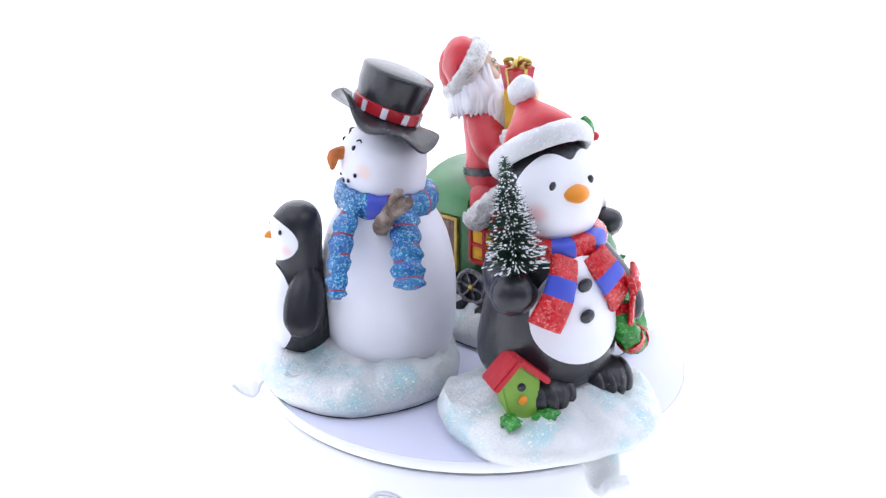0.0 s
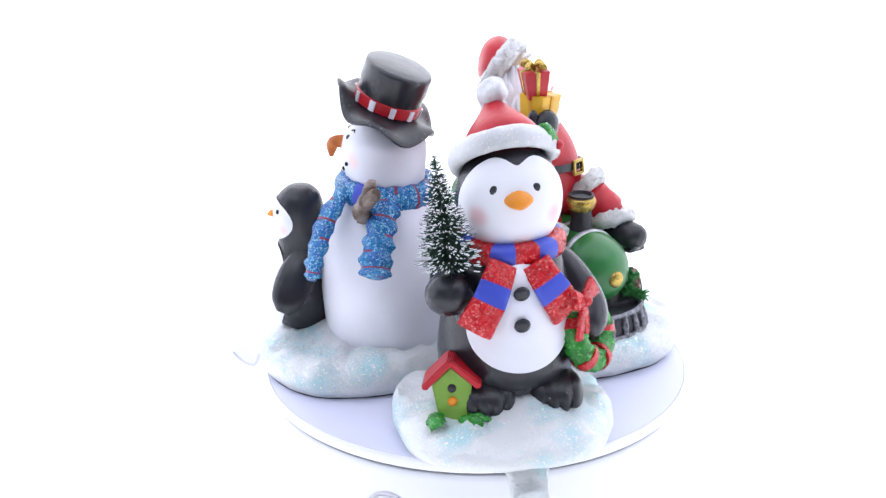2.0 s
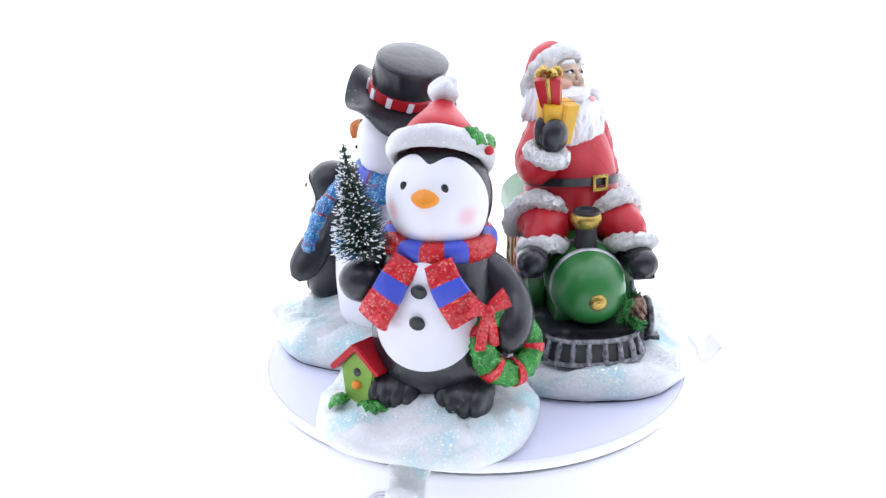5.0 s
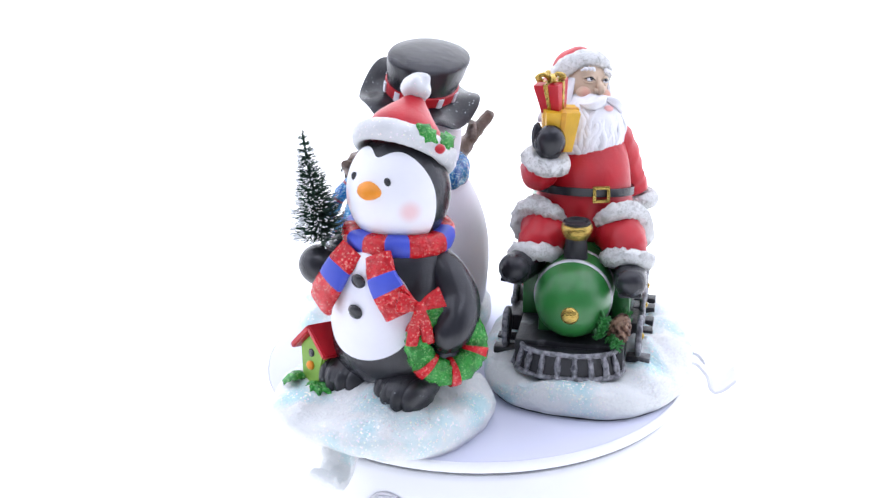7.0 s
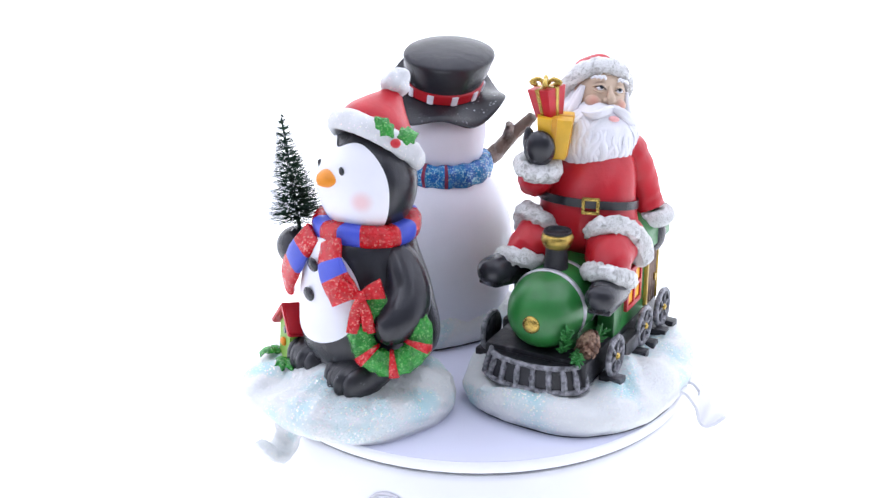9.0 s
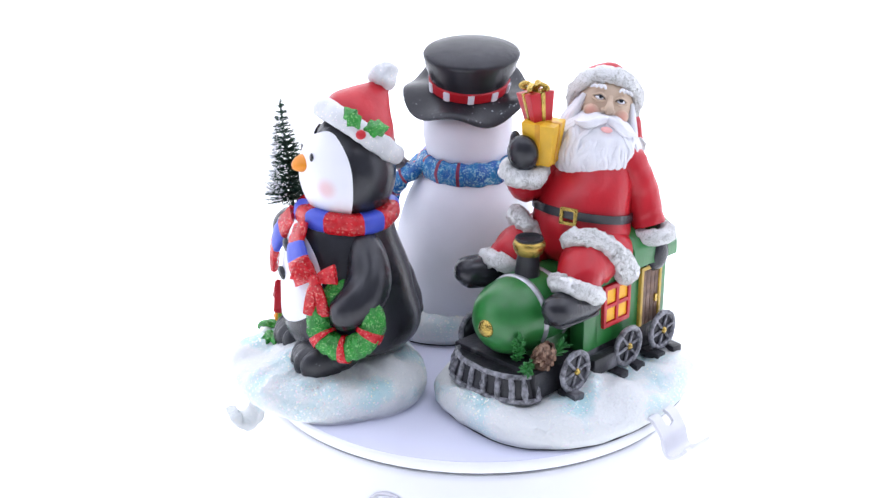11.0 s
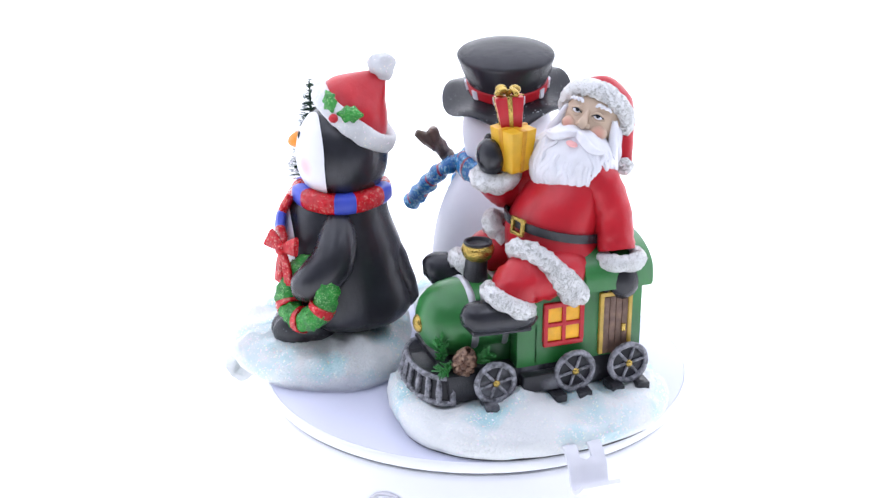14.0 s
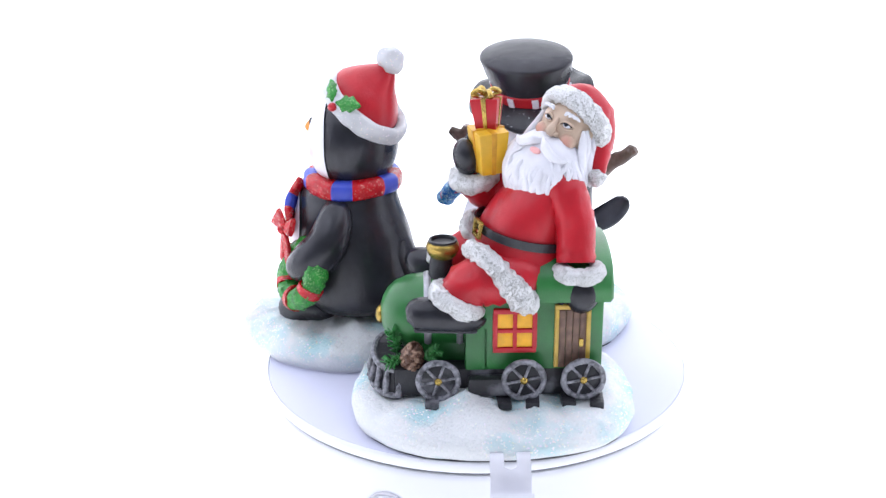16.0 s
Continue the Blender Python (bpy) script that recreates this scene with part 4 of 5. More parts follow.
# ---- the train with a seated figure ----
def wheel(parent, x, y, z, radius, out):
    bm = bmesh.new()
    ring(bm, (x, y, z), (0, 1, 0), radius - 0.0013, 0.0013, 40, 10, bumps=0.0003)
    rim = part("wheel", bm, IRON_EDGE, parent, "black spoked wheel with worn silver edges")
    bm = bmesh.new()
    drum(bm, (x, y - out * 0.0008, z), (0, 1, 0), radius - 0.0012, 0.0014, 32)
    part("disc", bm, IRON, rim)
    for k in range(6):
        a = math.pi * k / 3 + 0.2
        bm = bmesh.new()
        d = Vector((math.cos(a), 0, math.sin(a)))
        c = Vector((x, y + out * 0.0005, z))
        tube(bm, [(*(c + d * 0.0010), 0.0007), (*(c + d * (radius - 0.0018)), 0.0006)], 8, 1)
        part("spoke", bm, IRON_EDGE, rim)
    bm = bmesh.new()
    blob(bm, (x, y + out * 0.0008, z), (0.0017, 0.0014, 0.0017), u=14, v=8)
    part("hub", bm, GOLD, rim, "gold hub")


def build_train_holder():
    holder = thing("train_stocking_holder", "resin stocking holder with a red-suited figure riding a green train",
                   "stocking holder", (0.003, -0.053, TOP), "stocking holders on the turntable")
    snow_base("snow_base", (0.0046, -0.0528), 0.0615, 0.0488, 0.0170, holder, 5.7, [(0.01, -0.05, 0.04, 0.0030), (-0.046, -0.0475, 0.020, 0.0035), (-0.010, -0.0790, 0.012, 0.0030), (0.0, -0.09, 0.010, 0.002), (0.045, -0.088, 0.010, 0.002)],
              "glittered white and pale green snow mound", 2.6)
    hook(holder, 0.0090, -0.1000, 0.0088, 0.0, 0.0083, STEEL, "white steel hook with a slot")
    ty = -0.0475
    # chassis
    bm = bmesh.new()
    block(bm, (0.006, ty, 0.0262), (0.088, 0.048, 0.0125), bevel=0.0012)
    train = part("train", bm, IRON, holder, "green toy steam train on black wheels")
    bm = bmesh.new()
    rows = []
    for s, r in ((-0.0325, 0.0158), (-0.0370, 0.0138), (-0.0405, 0.0108), (-0.0427, 0.0068), (-0.0437, 0.0030), (-0.0438, 0.0008)):
        rows.insert(0, [Vector((s, ty + r * math.cos(2 * math.pi * i / 40), 0.0488 + r * math.sin(2 * math.pi * i / 40))) for i in range(40)])
    for s, r in ((-0.0265, 0.0168), (-0.018, 0.0172), (0.004, 0.0172)):
        rows.append([Vector((s, ty + r * math.cos(2 * math.pi * i / 40), 0.0488 + r * math.sin(2 * math.pi * i / 40))) for i in range(40)])
    grid(bm, rows)
    boiler = part("boiler", bm, GREEN, train, "round green boiler")
    for x in (-0.0235, -0.0100):
        bm = bmesh.new()
        ring(bm, (x, ty, 0.0488), (1, 0, 0), 0.0163, 0.0013, 48, 8, squash=1.5)
        part("boiler_band", bm, SILVER, boiler, "silver band")
    bm = bmesh.new()
    blob(bm, (-0.0436, ty - 0.0005, 0.0480), (0.0024, 0.0040, 0.0040), u=20, v=12)
    part("lamp_boss", bm, GOLD, boiler, "round gold boss")
    bm = bmesh.new()
    tube(bm, [(-0.0178, ty, 0.0640, 0.0056), (-0.0176, ty, 0.0700, 0.0050), (-0.0172, ty, 0.0750, 0.0047), (-0.0168, ty, 0.0785, 0.0048)], 24, 3, bumps=0.0003)
    funnel = part("funnel", bm, IRON, train, "black funnel")
    bm = bmesh.new()
    rows = []
    for r, z in ((0.0046, 0.0738), (0.0060, 0.0752), (0.0070, 0.0774), (0.0072, 0.0790), (0.0066, 0.0804), (0.0056, 0.0810)):
        rows.append([Vector((-0.0168 + r * math.cos(2 * math.pi * i / 32), ty + r * math.sin(2 * math.pi * i / 32), z)) for i in range(32)])
    grid(bm, rows, cap=False)
    part("funnel_cap", bm, GOLD, funnel, "polished gold cap")
    bm = bmesh.new()
    rows = []
    for r, z in ((0.0056, 0.0806), (0.0062, 0.0812), (0.0060, 0.0820), (0.0052, 0.0820), (0.0046, 0.0808), (0.0042, 0.0770), (0.0010, 0.0765)):
        rows.append([Vector((-0.0168 + r * math.cos(2 * math.pi * i / 32), ty + r * math.sin(2 * math.pi * i / 32), z)) for i in range(32)])
    grid(bm, rows)
    part("funnel_mouth", bm, IRON, funnel, "black hollow mouth of the funnel")

    # cab
    bm = bmesh.new()
    block(bm, (0.0240, ty, 0.0485), (0.0510, 0.0490, 0.0330), bevel=0.0015)
    block(bm, (-0.0030, ty - 0.0205, 0.0420), (0.010, 0.0080, 0.0200), bevel=0.0010)
    block(bm, (-0.0030, ty + 0.0205, 0.0420), (0.010, 0.0080, 0.0200), bevel=0.0010)
    block(bm, (-0.0120, ty, 0.0365), (0.0280, 0.0300, 0.0130), bevel=0.0010)
    cab = part("cab", bm, GREEN, train, "green cab and running board")
    bm = bmesh.new()
    rows = []
    for x in (0.0205, 0.0212, 0.0515, 0.0528):
        e = 0.0012 if x in (0.0205, 0.0528) else 0.0
        prof = []
        for i in range(15):
            a = math.pi * i / 14
            prof.append(Vector((x, ty - (0.0280 - e) * math.cos(a), 0.0685 + (0.0150 - e) * math.sin(a) ** 0.9)))
        prof += [Vector((x, ty + 0.0280 - e, 0.0640 + e)), Vector((x, ty - 0.0280 + e, 0.0640 + e))]
        rows.append(prof)
    grid(bm, rows)
    part("roof", bm, GREEN, cab, "curved green roof")
    for out in (-1, 1):
        face_y = ty + out * 0.0245
        bm = bmesh.new()
        for cx, cz, sx, sz in ((0.0125, 0.0592, 0.0180, 0.0022), (0.0125, 0.0418, 0.0180, 0.0022), (0.0043, 0.0505, 0.0020, 0.0156), (0.0207, 0.0505, 0.0020, 0.0156), (0.0125, 0.0505, 0.0018, 0.0156), (0.0125, 0.0505, 0.0146, 0.0018)):
            block(bm, (cx, face_y + out * 0.0006, cz), (sx, 0.0022, sz), bevel=0.0004)
        window = part("window", bm, RED, cab, "red window frame with four yellow panes")
        for cx in (0.0084, 0.0166):
            for cz in (0.0464, 0.0548):
                bm = bmesh.new()
                block(bm, (cx, face_y + out * 0.0002, cz), (0.0066, 0.0014, 0.0066), bevel=0.0003)
                part("pane", bm, AMBER, window, "yellow painted pane")
        bm = bmesh.new()
        for cx, cz, sx, sz in ((0.0365, 0.0610, 0.0150, 0.0020), (0.0299, 0.0470, 0.0018, 0.0265), (0.0431, 0.0470, 0.0018, 0.0265)):
            block(bm, (cx, face_y + out * 0.0006, cz), (sx, 0.0022, sz), bevel=0.0004)
        door = part("door_frame", bm, GOLD_PAINT, cab, "yellow-gold door frame")
        for k in range(4):
            bm = bmesh.new()
            block(bm, (0.0322 + k * 0.0029, face_y + out * 0.0003, 0.0465), (0.0027, 0.0016, 0.0260), bevel=0.0003)
            part("plank", bm, WOOD, door)
        bm = bmesh.new()
        block(bm, (0.0402, face_y + out * 0.0014, 0.0450), (0.0018, 0.0012, 0.0036), bevel=0.0003)
        part("handle", bm, GOLD, door, "gold door handle")
        for x in (-0.0195, 0.0163, 0.0412):
            wheel(train, x, ty + out * 0.0300, 0.0300, 0.0096, out)
        for x in (-0.022, -0.010, 0.008, 0.020, 0.035, 0.047):
            bm = bmesh.new()
            block(bm, (x, ty + out * 0.0300, 0.0202), (0.0058, 0.0105, 0.0034), (0, 0, 4 * math.sin(x * 900)), 0.0006)
            part("sleeper", bm, IRON, train, "black track sleeper")
        bm = bmesh.new()
        block(bm, (0.002, ty + out * 0.0275, 0.0265), (0.018, 0.006, 0.008), bevel=0.0012)
        part("axle_box", bm, IRON, train, "black axle box")

    # cowcatcher: a half-round apron of bars
    bm = bmesh.new()
    rows = []
    for z, k in ((0.0303, 0.80), (0.0310, 0.84), (0.0306, 0.88)):
        rows.append([Vector((-0.0330 - 0.0156 * k * math.sin(a) ** 0.7, ty - 0.0236 * k * math.cos(a), z)) for a in np.linspace(0.02, math.pi - 0.02, 30)])
    top = [[Vector((-0.028, p.y, 0.0306)) for p in rows[0]]] + rows
    grid(bm, top, closed_u=False)
    rows = []
    for z, k, d in ((0.0306, 0.88, 0), (0.0205, 1.0, 0), (0.0190, 0.98, 0)):
        rows.append([Vector((-0.0330 - 0.0156 * k * math.sin(a) ** 0.7, ty - 0.0236 * k * math.cos(a), z)) for a in np.linspace(0.02, math.pi - 0.02, 30)])
    grid(bm, rows, closed_u=False)
    catcher = part("cowcatcher", bm, IRON, train, "black cowcatcher with worn silver bars")
    for k in range(10):
        a = 0.10 + (math.pi - 0.2) * k / 9
        bm = bmesh.new()
        p = [Vector((-0.0330 - 0.0160 * q * math.sin(a) ** 0.7, ty - 0.0241 * q * math.cos(a), z)) for z, q in ((0.0303, 0.90), (0.0202, 1.015))]
        tube(bm, [(*p[0], 0.0010), (*p[0].lerp(p[1], 0.5), 0.0014), (*p[1], 0.0012)], 8, 3, bumps=0.0006)
        part("bar", bm, IRON_EDGE, catcher)
    for z, q in ((0.0305, 0.89), (0.0202, 1.0)):
        bm = bmesh.new()
        tube(bm, [(-0.0330 - 0.0158 * q * math.sin(a) ** 0.7, ty - 0.0239 * q * math.cos(a), z, 0.0012) for a in np.linspace(0.06, math.pi - 0.06, 14)], 8, 2, bumps=0.0004)
        part("rail", bm, IRON_EDGE, catcher)

    # pine cone and sprig
    bm = bmesh.new()
    rng = random.Random(3)
    cc, cw = Vector((-0.0300, ty - 0.0215, 0.0378)), Vector((0.15, -0.30, 0.95)).normalized()
    u = cw.orthogonal().normalized()
    for k in range(46):
        s = k / 46
        a = k * 2.4
        r = 0.0044 * math.sin(math.pi * (0.14 + 0.80 * s)) ** 0.7
        out = Matrix.Rotation(a, 3, cw) @ u
        q = cc + cw * (s - 0.5) * 0.0120 + out * r
        blob(bm, q, (0.0016, 0.0016, 0.0008), tuple(math.degrees(w) for w in (out * 0.8 + cw * 0.5).to_track_quat("Z", "Y").to_euler()), u=8, v=5)
    blob(bm, cc, (0.0036, 0.0036, 0.0058), u=12, v=8)
    part("pine_cone", bm, CONE, holder, "brown pine cone")
    bm = bmesh.new()
    for c, w, run in ((Vector((-0.0365, ty - 0.0118, 0.0345)), Vector((-0.2, -0.3, 1.0)), 0.0125), (Vector((-0.0325, ty - 0.0170, 0.0345)), Vector((-0.8, -0.4, 0.0)), 0.009), (Vector((-0.0250, ty - 0.0230, 0.0370)), Vector((0.8, -0.1, 0.6)), 0.006)):
        w.normalize()
        tube(bm, [(*c, 0.0007), (*(c + w * run), 0.0005)], 6, 1)
        for k in range(60):
            p = c + w * run * (k / 60)
            d = (Matrix.Rotation(rng.uniform(0, 6.28), 3, w) @ w.orthogonal().normalized() + w * 0.8).normalized()
            tube(bm, [(*p, 0.00042), (*(p + d * rng.uniform(0.0026, 0.0044)), 0.00034)], 5, 1)
    part("fir_sprig", bm, SPRIG, holder, "green fir sprig")

    build_rider(holder, ty)

    # presents
    bm = bmesh.new()
    block(bm, (0.0028, -0.0364, 0.1180), (0.0102, 0.0118, 0.0188), (3, -3, 18), 0.0007, taper=1.32)
    gift = part("present", bm, YELLOW, holder, "yellow wrapped present")
    bm = bmesh.new()
    block(bm, (0.0028, -0.0364, 0.1181), (0.0112, 0.0019, 0.0192), (3, -3, 18), 0.0004, taper=1.29)
    block(bm, (0.0028, -0.0364, 0.1181), (0.0019, 0.0127, 0.0192), (3, -3, 18), 0.0004, taper=1.29)
    part("ribbon", bm, YELLOW_DARK, gift, "golden ribbon")
    bm = bmesh.new()
    block(bm, (0.0024, -0.0330, 0.1328), (0.0086, 0.0086, 0.0134), (-6, -5, -16), 0.0006, taper=1.42)
    gift = part("present", bm, RED, holder, "small red wrapped present with a gold bow")
    bm = bmesh.new()
    block(bm, (0.0024, -0.0330, 0.1329), (0.0094, 0.0016, 0.0138), (-6, -5, -16), 0.0004, taper=1.40)
    block(bm, (0.0024, -0.0330, 0.1329), (0.0016, 0.0094, 0.0138), (-6, -5, -16), 0.0004, taper=1.40)
    part("ribbon", bm, GOLD, gift, "gold ribbon")
    bm = bmesh.new()
    for a in (0.4, 2.0, 3.5, 5.0):
        d = Vector((math.cos(a), math.sin(a), 0))
        c = Vector((0.0018, -0.0320, 0.1400))
        tube(bm, [(*c, 0.0008), (*(c + d * 0.003 + Vector((0, 0, 0.0028))), 0.0011), (*(c + d * 0.0062 + Vector((0, 0, 0.0014))), 0.0012), (*(c + d * 0.0035 + Vector((0, 0, 0.0002))), 0.0009)], 8, 4)
    part("bow", bm, GOLD, gift, "gold bow")
    return holder


def build_rider(holder, ty):
    """The seated figure: one painted casting."""
    bm = bmesh.new()
    # trunk, leaning back a little
    stack(bm, [(0.0620, 0.0220, ty, 0.0170, 0.0230), (0.0700, 0.0190, ty, 0.0205, 0.0245), (0.0800, 0.0175, ty, 0.0205, 0.0226), (0.0880, 0.0178, ty, 0.0200, 0.0215), (0.0980, 0.0212, ty, 0.0178, 0.0198),
               (0.1060, 0.0255, ty + 0.0005, 0.0148, 0.0175), (0.1130, 0.0290, ty + 0.001, 0.0120, 0.0140), (0.1190, 0.0310, ty + 0.001, 0.0085, 0.0095)], 44, bumps=0.02, freq=60)
    # belt and buckle
    rows = []
    for z, k in ((-0.0019, 1.0), (-0.0019, 1.045), (0.0019, 1.045), (0.0019, 1.0)):
        rows.append([Vector((0.0178 + 0.0204 * k * math.cos(a), ty + 0.0219 * k * math.sin(a), 0.0865 + z - 0.0042 * math.cos(a) * 1.0)) for a in np.linspace(0, 2 * math.pi, 48, endpoint=False)])
    rows.append(rows[0])
    grid(bm, rows, cap=False, mat=1)
    for dy, dz, sy, sz in ((0, 0.0030, 0.0078, 0.0015), (0, -0.0030, 0.0078, 0.0015), (-0.0032, 0, 0.0015, 0.0074), (0.0032, 0, 0.0015, 0.0074)):
        a = radians(203)
        c = Vector((0.0178 + 0.0220 * math.cos(a), ty + 0.0235 * math.sin(a), 0.0900))
        w = pose(*c, 0, 8, 16)
        q = w @ Vector((0, dy, dz))
        block(bm, q, (0.0018, sy, sz), (0, 8, 16), 0.0004, mat=5)
    # legs, boots, trouser cuffs and coat hem, either side of the boiler
    for s, ankle, heel, toe in ((-1, 0.0225, 0.0238, 0.0252), (1, 0.0185, 0.0200, 0.0280)):
        tube(bm, [(0.0200, ty + s * 0.0105, 0.0690, 0.0112), (0.0080, ty + s * 0.0160, 0.0700, 0.0116), (-0.0040, ty + s * (ankle - 0.0030), 0.0700, 0.0106), (-0.0092, ty + s * (ankle - 0.0010), 0.0660, 0.0096), (-0.0112, ty + s * ankle, 0.0610, 0.0084)], 22, 5, bumps=0.0012)
        ring(bm, (-0.0115, ty + s * ankle, 0.0632), (0.45, 0, 0.89), 0.0088, 0.0040, 36, 10, mat=2, bumps=0.0016, freq=500)
        up = 0.0025 if s > 0 else 0.0
        boot = [(-0.0040, 0.0590, 0.0055), (-0.0060, 0.0570, 0.0070), (-0.0140, 0.0570, 0.0072), (-0.0220, 0.0580, 0.0074), (-0.0290, 0.0585, 0.0064), (-0.0325, 0.0582, 0.003)]
        tube(bm, [(x, ty + s * (heel + (toe - heel) * (-0.004 - x) / 0.0285), z + up * (1 + (-0.004 - x) / 0.0285) / 1.5, r) for x, z, r in boot], 20, 5, mat=1)
        aim = math.degrees(math.atan2(toe - heel, 0.0285))
        block(bm, (-0.0165, ty + s * (heel + toe) / 2, 0.0523 + up), (0.0265, 0.0104, 0.0022), (0, 3 + 1400 * up, -s * aim), 0.0012, mat=1)
        tube(bm, [(-0.0010, ty + s * 0.0080, 0.0770, 0.0030), (-0.0050, ty + s * 0.0130, 0.0815, 0.0040), (-0.0030, ty + s * 0.0195, 0.0835, 0.0043), (0.0035, ty + s * 0.0250, 0.0795, 0.0046), (0.0100, ty + s * 0.0272, 0.0722, 0.0054), (0.0155, ty + s * 0.0268, 0.0655, 0.0062), (0.0200, ty + s * 0.0250, 0.0632, 0.0052)],
             14, 6, mat=2, bumps=0.0018)
        blob(bm, (0.0130, ty + s * 0.0180, 0.0715), (0.0145, 0.0105, 0.0105), mat=0)
    # the hanging arm on the hook's side
    tube(bm, [(0.0300, ty - 0.0080, 0.1110, 0.0085), (0.0338, ty - 0.0125, 0.1050, 0.0086), (0.0368, ty - 0.0160, 0.0950, 0.0084), (0.0373, ty - 0.0190, 0.0850, 0.0082), (0.0373, ty - 0.0212, 0.0790, 0.0080)], 22, 5, bumps=0.0010)
    ring(bm, (0.0385, ty - 0.0226, 0.0760), (0.05, 0, 1), 0.0076, 0.0038, 36, 10, mat=2, bumps=0.0014, freq=500)
    blob(bm, (0.0400, ty - 0.0245, 0.0660), (0.0072, 0.0052, 0.0082), mat=1)
    blob(bm, (0.0325, ty - 0.0245, 0.0675), (0.0028, 0.0034, 0.0062), (0, 12, 0), mat=1)
    # the raised arm on the far side, with its mitten
    tube(bm, [(0.0250, ty + 0.0110, 0.1100, 0.0085), (0.0150, ty + 0.0180, 0.1010, 0.0088), (0.0060, ty + 0.0200, 0.0965, 0.0086), (-0.0010, ty + 0.0180, 0.1000, 0.0078), (-0.0030, ty + 0.0165, 0.1040, 0.0076)], 22, 5, bumps=0.0010)
    ring(bm, (-0.0030, ty + 0.0162, 0.1045), (-0.15, -0.2, 1), 0.0070, 0.0042, 36, 10, mat=2, bumps=0.0014, freq=500)
    blob(bm, (-0.0065, ty + 0.0140, 0.1140), (0.0055, 0.0070, 0.0082), (0, -8, 20), mat=1)
    blob(bm, (-0.0045, ty + 0.0200, 0.1160), (0.0030, 0.0026, 0.0066), (0, -5, 0), mat=1)
    # head turned half towards the hook's side, looking up
    head = pose(0.0366, -0.0424, 0.1288, 0, 0, -43) @ pose(0, 0, 0, -6, 0, 0) @ pose(0, 0, 0, 0, 13, 0)

    def h(x, y, z):
        return head @ Vector((x, y, z))
    ang = tuple(math.degrees(w) for w in head.to_euler())
    blob(bm, h(0, 0, 0), (0.0126, 0.0122, 0.0140), ang, mat=4, u=32, v=20)
    tube(bm, [(*h(0, -0.0106, 0.0056), 0.0010), (*h(0, -0.0122, 0.0030), 0.0013), (*h(0, -0.0140, 0.0006), 0.0020), (*h(0, -0.0126, -0.0014), 0.0013)], 14, 5, mat=4)
    for s in (-1, 1):
        blob(bm, h(s * 0.0019, -0.0128, -0.0004), (0.0013, 0.0016, 0.0012), ang, mat=4, u=14, v=8)
        blob(bm, h(s * 0.0060, -0.0094, -0.0022), (0.0042, 0.0030, 0.0032), ang, mat=4)
        # eye: white, dark iris raised, lids and a dark lash line
        blob(bm, h(s * 0.0048, -0.0110, 0.0042), (0.0018, 0.0008, 0.0009), ang, mat=6, u=16, v=10)
        blob(bm, h(s * 0.0046 + 0.0002, -0.0117, 0.0047), (0.0009, 0.0005, 0.0008), ang, mat=1, u=12, v=8)
        tube(bm, [(*h(s * 0.0022, -0.0118, 0.0040), 0.0002), (*h(s * 0.0046, -0.0119, 0.0053), 0.00028), (*h(s * 0.0072, -0.0102, 0.0042), 0.0002)], 8, 5, mat=1)
        tube(bm, [(*h(s * 0.0022, -0.0110, 0.0046), 0.0004), (*h(s * 0.0046, -0.0112, 0.0060), 0.0007), (*h(s * 0.0078, -0.0093, 0.0046), 0.0004)], 10, 5, mat=4)
        tube(bm, [(*h(s * 0.0024, -0.0116, 0.0034), 0.0005), (*h(s * 0.0048, -0.0113, 0.0026), 0.0006), (*h(s * 0.0076, -0.0098, 0.0032), 0.0005)], 10, 5, mat=4)
        # eyebrow of three short tufts
        for k in range(3):
            x = 0.0030 + 0.0019 * k
            tube(bm, [(*h(s * x, -0.0116 + 0.0004 * k, 0.0082), 0.0005), (*h(s * (x + 0.0010), -0.0114 + 0.0006 * k, 0.0094 - 0.0003 * k), 0.0008), (*h(s * (x + 0.0026), -0.0106 + 0.0007 * k, 0.0092 - 0.0008 * k), 0.0004)], 8, 4, mat=3)
        # moustache: three strands sweeping out and up at the tip
        for k in range(3):
            d = 0.0006 * (k - 1)
            tube(bm, [(*h(s * 0.0003, -0.0176, -0.0036 + d), 0.0010), (*h(s * 0.0040, -0.0204, -0.0046 + d * 1.3), 0.0014), (*h(s * 0.0082, -0.0202, -0.0070 + d * 1.2), 0.0013),
                      (*h(s * 0.0116, -0.0182, -0.0076 + d * 0.5), 0.0009), (*h(s * 0.0138, -0.0160, -0.0072), 0.0003)], 10, 5, mat=3)
    # open mouth with a lower lip
    blob(bm, h(0, -0.0208, -0.0076), (0.0026, 0.0016, 0.0013), ang, mat=7, u=16, v=8)
    # beard of many locks
    bc, br = Vector((0, -0.0092, -0.0190)), Vector((0.0186, 0.0148, 0.0178))
    blob(bm, h(*bc), tuple(br), ang, mat=3, u=40, v=24, bumps=0.0012, freq=260)
    rng = random.Random(11)
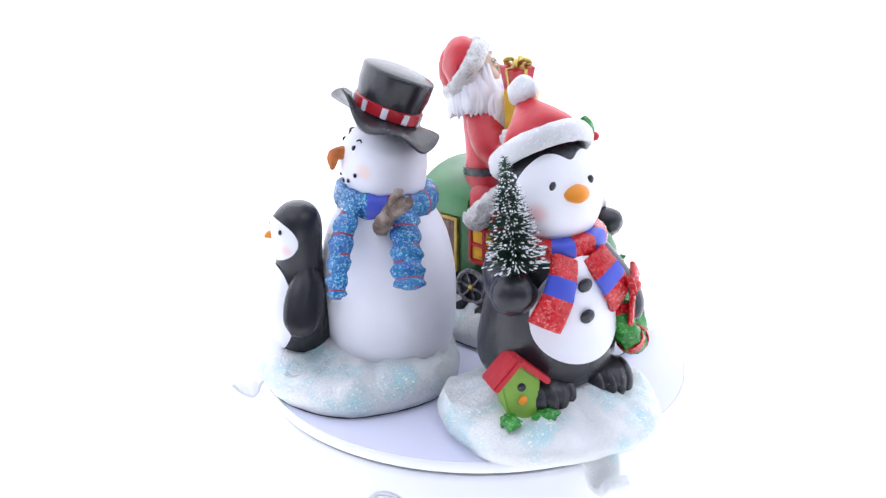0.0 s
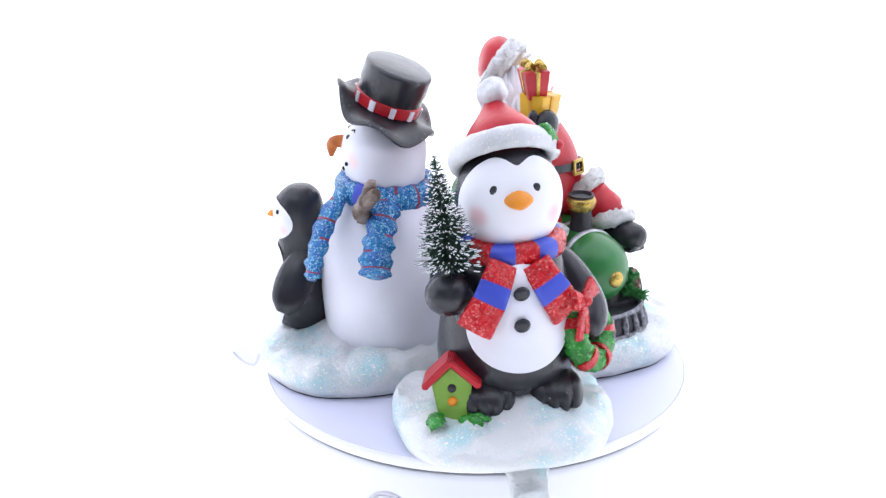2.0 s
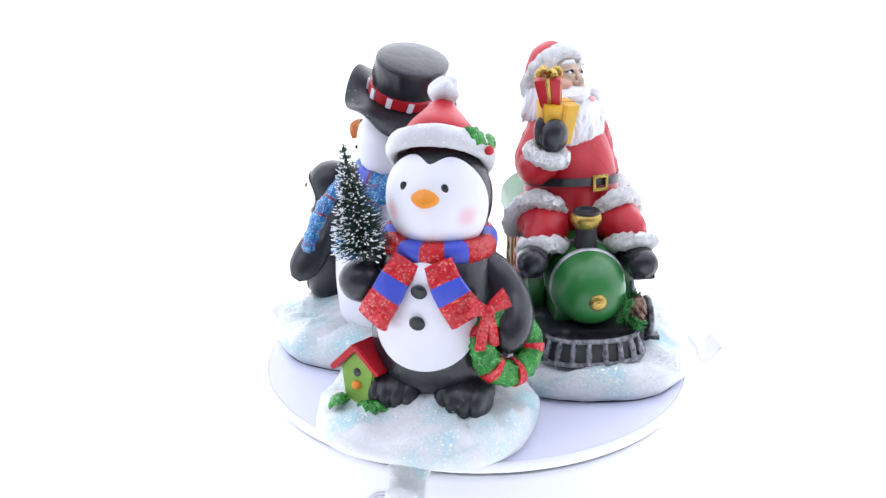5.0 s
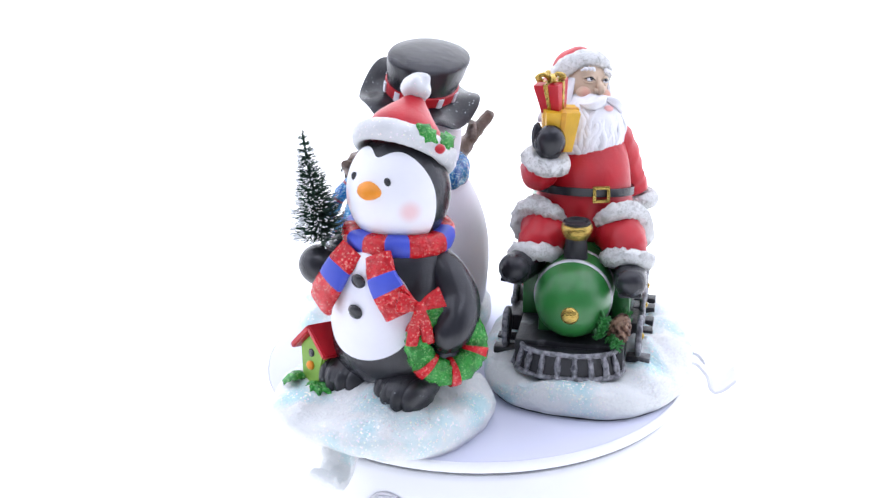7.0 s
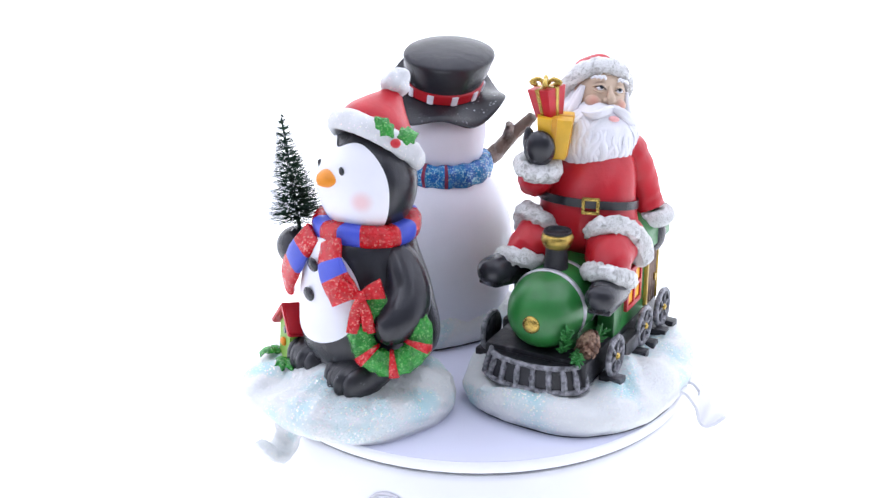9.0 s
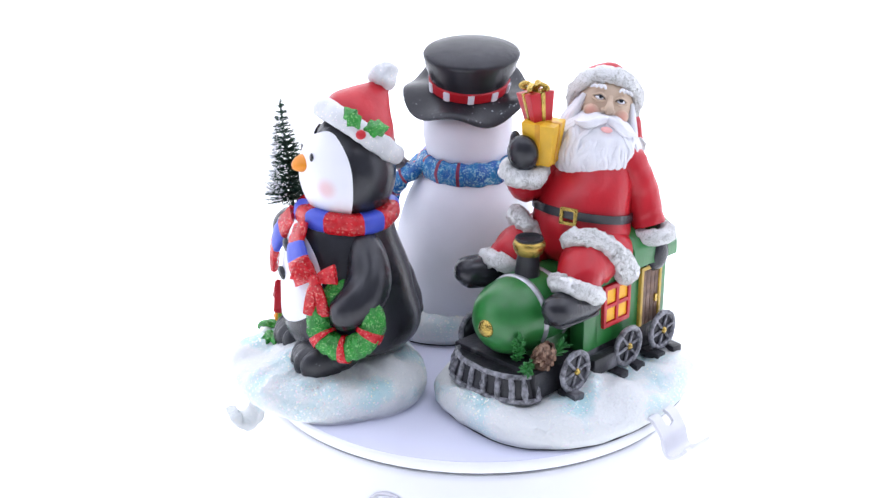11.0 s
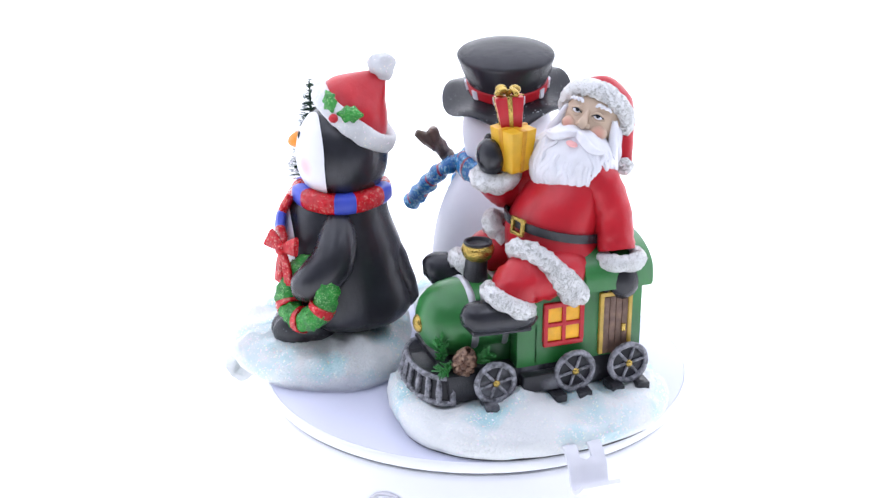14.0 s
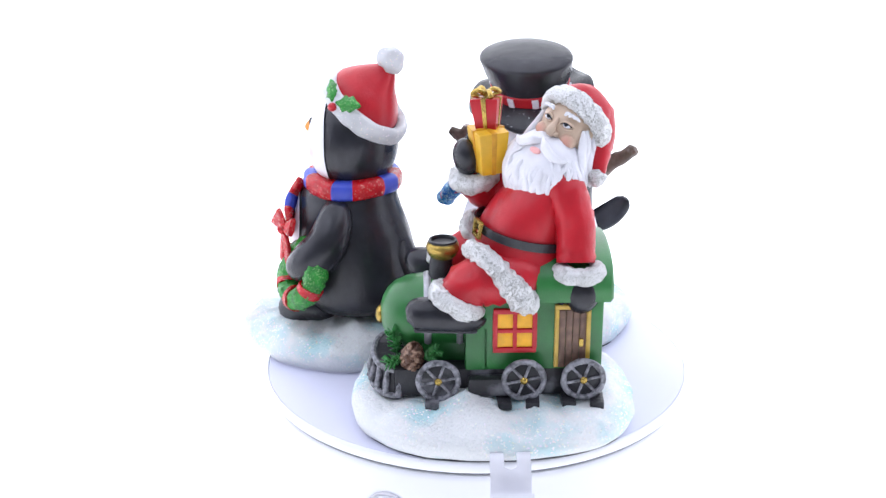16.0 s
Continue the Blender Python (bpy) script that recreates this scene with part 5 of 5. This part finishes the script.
    for tier, (hi, lo, count) in enumerate(((0.85, -0.25, 27), (0.40, -0.75, 30), (0.0, -1.10, 30), (-0.45, -1.40, 24))):
        for k in range(count):
            a = -1.85 + 3.7 * (k + 0.5 * (tier % 2)) / (count - 0.5) + rng.uniform(-0.05, 0.05)
            path = []
            fat = rng.uniform(0.7, 1.25)
            sway = rng.uniform(-0.16, 0.16)
            if tier == 0 and abs(a) < 0.50:
                continue
            for w in range(5):
                e = hi + (lo - hi) * w / 4
                b = a * (1 - 0.06 * w / 4) + sway * math.sin(w * 1.9)
                d = Vector((math.cos(e) * math.sin(b), -math.cos(e) * math.cos(b), math.sin(e)))
                grow = 0.965 + 0.035 * math.sin(w * 0.8) + (0.030 if w == 4 else 0)
                p = bc + Vector((d.x * br.x, d.y * br.y, d.z * br.z)) * grow
                path.append((*h(*p), (0.0006, 0.0013, 0.0016, 0.0013, 0.0003)[w] * fat))
            tube(bm, path, 8, 3, mat=3, flat=0.6, side=tuple(head.to_3x3() @ Vector((math.sin(a), -math.cos(a), 0))))
    # hair at the temples and round the back of the head
    for s in (-1, 1):
        for k in range(7):
            y = -0.0066 + 0.0021 * k
            w = 0.0007 * math.sin(k * 2.3)
            tube(bm, [(*h(s * 0.0108, y, 0.0040), 0.0008), (*h(s * (0.0122 + w), y, -0.0020), 0.0018), (*h(s * (0.0146 - w), y - 0.0010, -0.0090), 0.0020), (*h(s * (0.0160 + w), y - 0.0004, -0.0160), 0.0018),
                      (*h(s * 0.0168, y + 0.0010, -0.0215 + 0.0006 * k), 0.0004)], 10, 5, mat=3)
    for k in range(17):
        a = math.pi * (k + 0.5) / 17
        c, d = math.cos(a), math.sin(a)
        tube(bm, [(*h(0.0122 * c, 0.0010 + 0.0085 * d, -0.0030), 0.0010), (*h(0.0134 * c, 0.0015 + 0.0100 * d, -0.0090), 0.0022), (*h(0.0142 * c + 0.0008 * math.sin(k * 2.1), 0.0015 + 0.0108 * d, -0.0150), 0.0020),
                  (*h(0.0150 * c, 0.0015 + 0.0122 * d, -0.0195 - 0.0012 * math.sin(k * 1.7)), 0.0004)], 10, 4, mat=3)
    blob(bm, h(0.0, 0.0030, -0.0105), (0.0125, 0.0090, 0.0100), ang, mat=3)
    # hat: band of fur round the face, red crown falling to a pompom
    rows = []
    for i in range(97):
        a = 2 * math.pi * i / 96
        lean = Vector((0, -0.60, 0.80))
        c = Vector((0, 0.0026, 0.0028)) + Vector((0.0142 * math.cos(a), 0, 0)) + lean * 0.0144 * math.sin(a)
        out = (c - Vector((0, 0.0026, 0.0028))).normalized()
        over = Vector((0, 0.80, 0.60))
        row = []
        for j in range(16):
            b = 2 * math.pi * j / 16
            q = c + out * 0.0030 * math.cos(b) + over * 0.0046 * math.sin(b)
            q += (q - c).normalized() * (0.0009 * noise.noise(q * 420) + 0.0006 * noise.noise(q * 900))
            row.append(h(*q))
        rows.append(row)
    grid(bm, rows, cap=False, mat=2)
    blob(bm, h(0.0, 0.0040, 0.0050), (0.0142, 0.0098, 0.0134), ang, mat=0, u=40, v=24, bumps=0.0014, freq=110)
    blob(bm, (0.0466, -0.0545, 0.1110), (0.0040, 0.0040, 0.0040), mat=2, bumps=0.0012, freq=400)
    tube(bm, [(*h(0.0010, 0.0020, 0.0130), 0.0020), (*h(0.0040, 0.0052, 0.0090), 0.0084), (*h(0.0088, 0.0072, 0.0000), 0.0080), (0.0478, -0.0480, 0.1200, 0.0054), (0.0470, -0.0535, 0.1120, 0.0030)], 18, 5, mat=0, bumps=0.0008)
    rosy = [(*(h(w * 0.0068, -0.0110, -0.0022) - HOME[holder.name]), 0.0042) for w in (-1, 1)]
    skin_paint = blushed("flesh_paint", (0.60, 0.45, 0.33), (0.70, 0.26, 0.20), rosy, 0.7)
    mats = [RED, BLACK, FUR, BEARD, skin_paint, GOLD, WHITE, BLUSH]
    part("seated_figure", bm, mats, holder, "white-bearded figure in a red fur-trimmed suit holding presents")


GOLD_PAINT = painted("ochre_gold_paint", (0.55, 0.36, 0.06), 0.4, 0.2, 200, 0.3)
YELLOW_DARK = painted("golden_ribbon_paint", (0.60, 0.28, 0.01), 0.4, 0.15, 200, 0.2)
MAROON = painted("maroon_paint", (0.20, 0.012, 0.05), 0.45, 0.2, 200, 0.3)
AMBER = painted("amber_window_paint", (0.88, 0.44, 0.01), 0.35, 0.15, 200, 0.2)
SPRIG = painted("fir_green_paint", (0.028, 0.19, 0.04), 0.42, 0.3, 300, 0.3, second=(0.10, 0.36, 0.10), amount=0.5)

build_setting()
PLATE = build_turntable()
PENGUIN = build_penguin_holder()
SNOWMAN = build_snowman_holder()
TRAIN = build_train_holder()


def motions():
    """The platter turns evenly and carries the three holders round with it."""
    for ob, heading in ((PLATE, 0.0), (PENGUIN, 28.0), (SNOWMAN, 288.0), (TRAIN, 140.5)):
        rows = []
        for k in range(33):
            t = k * 0.5
            rows.append((t, pose(0, 0, 0, 0, 0, heading + turned(t)) @ Matrix.Translation(HOME.get(ob.name, (0, 0, 0)))))
        walk(ob, rows)


motions()
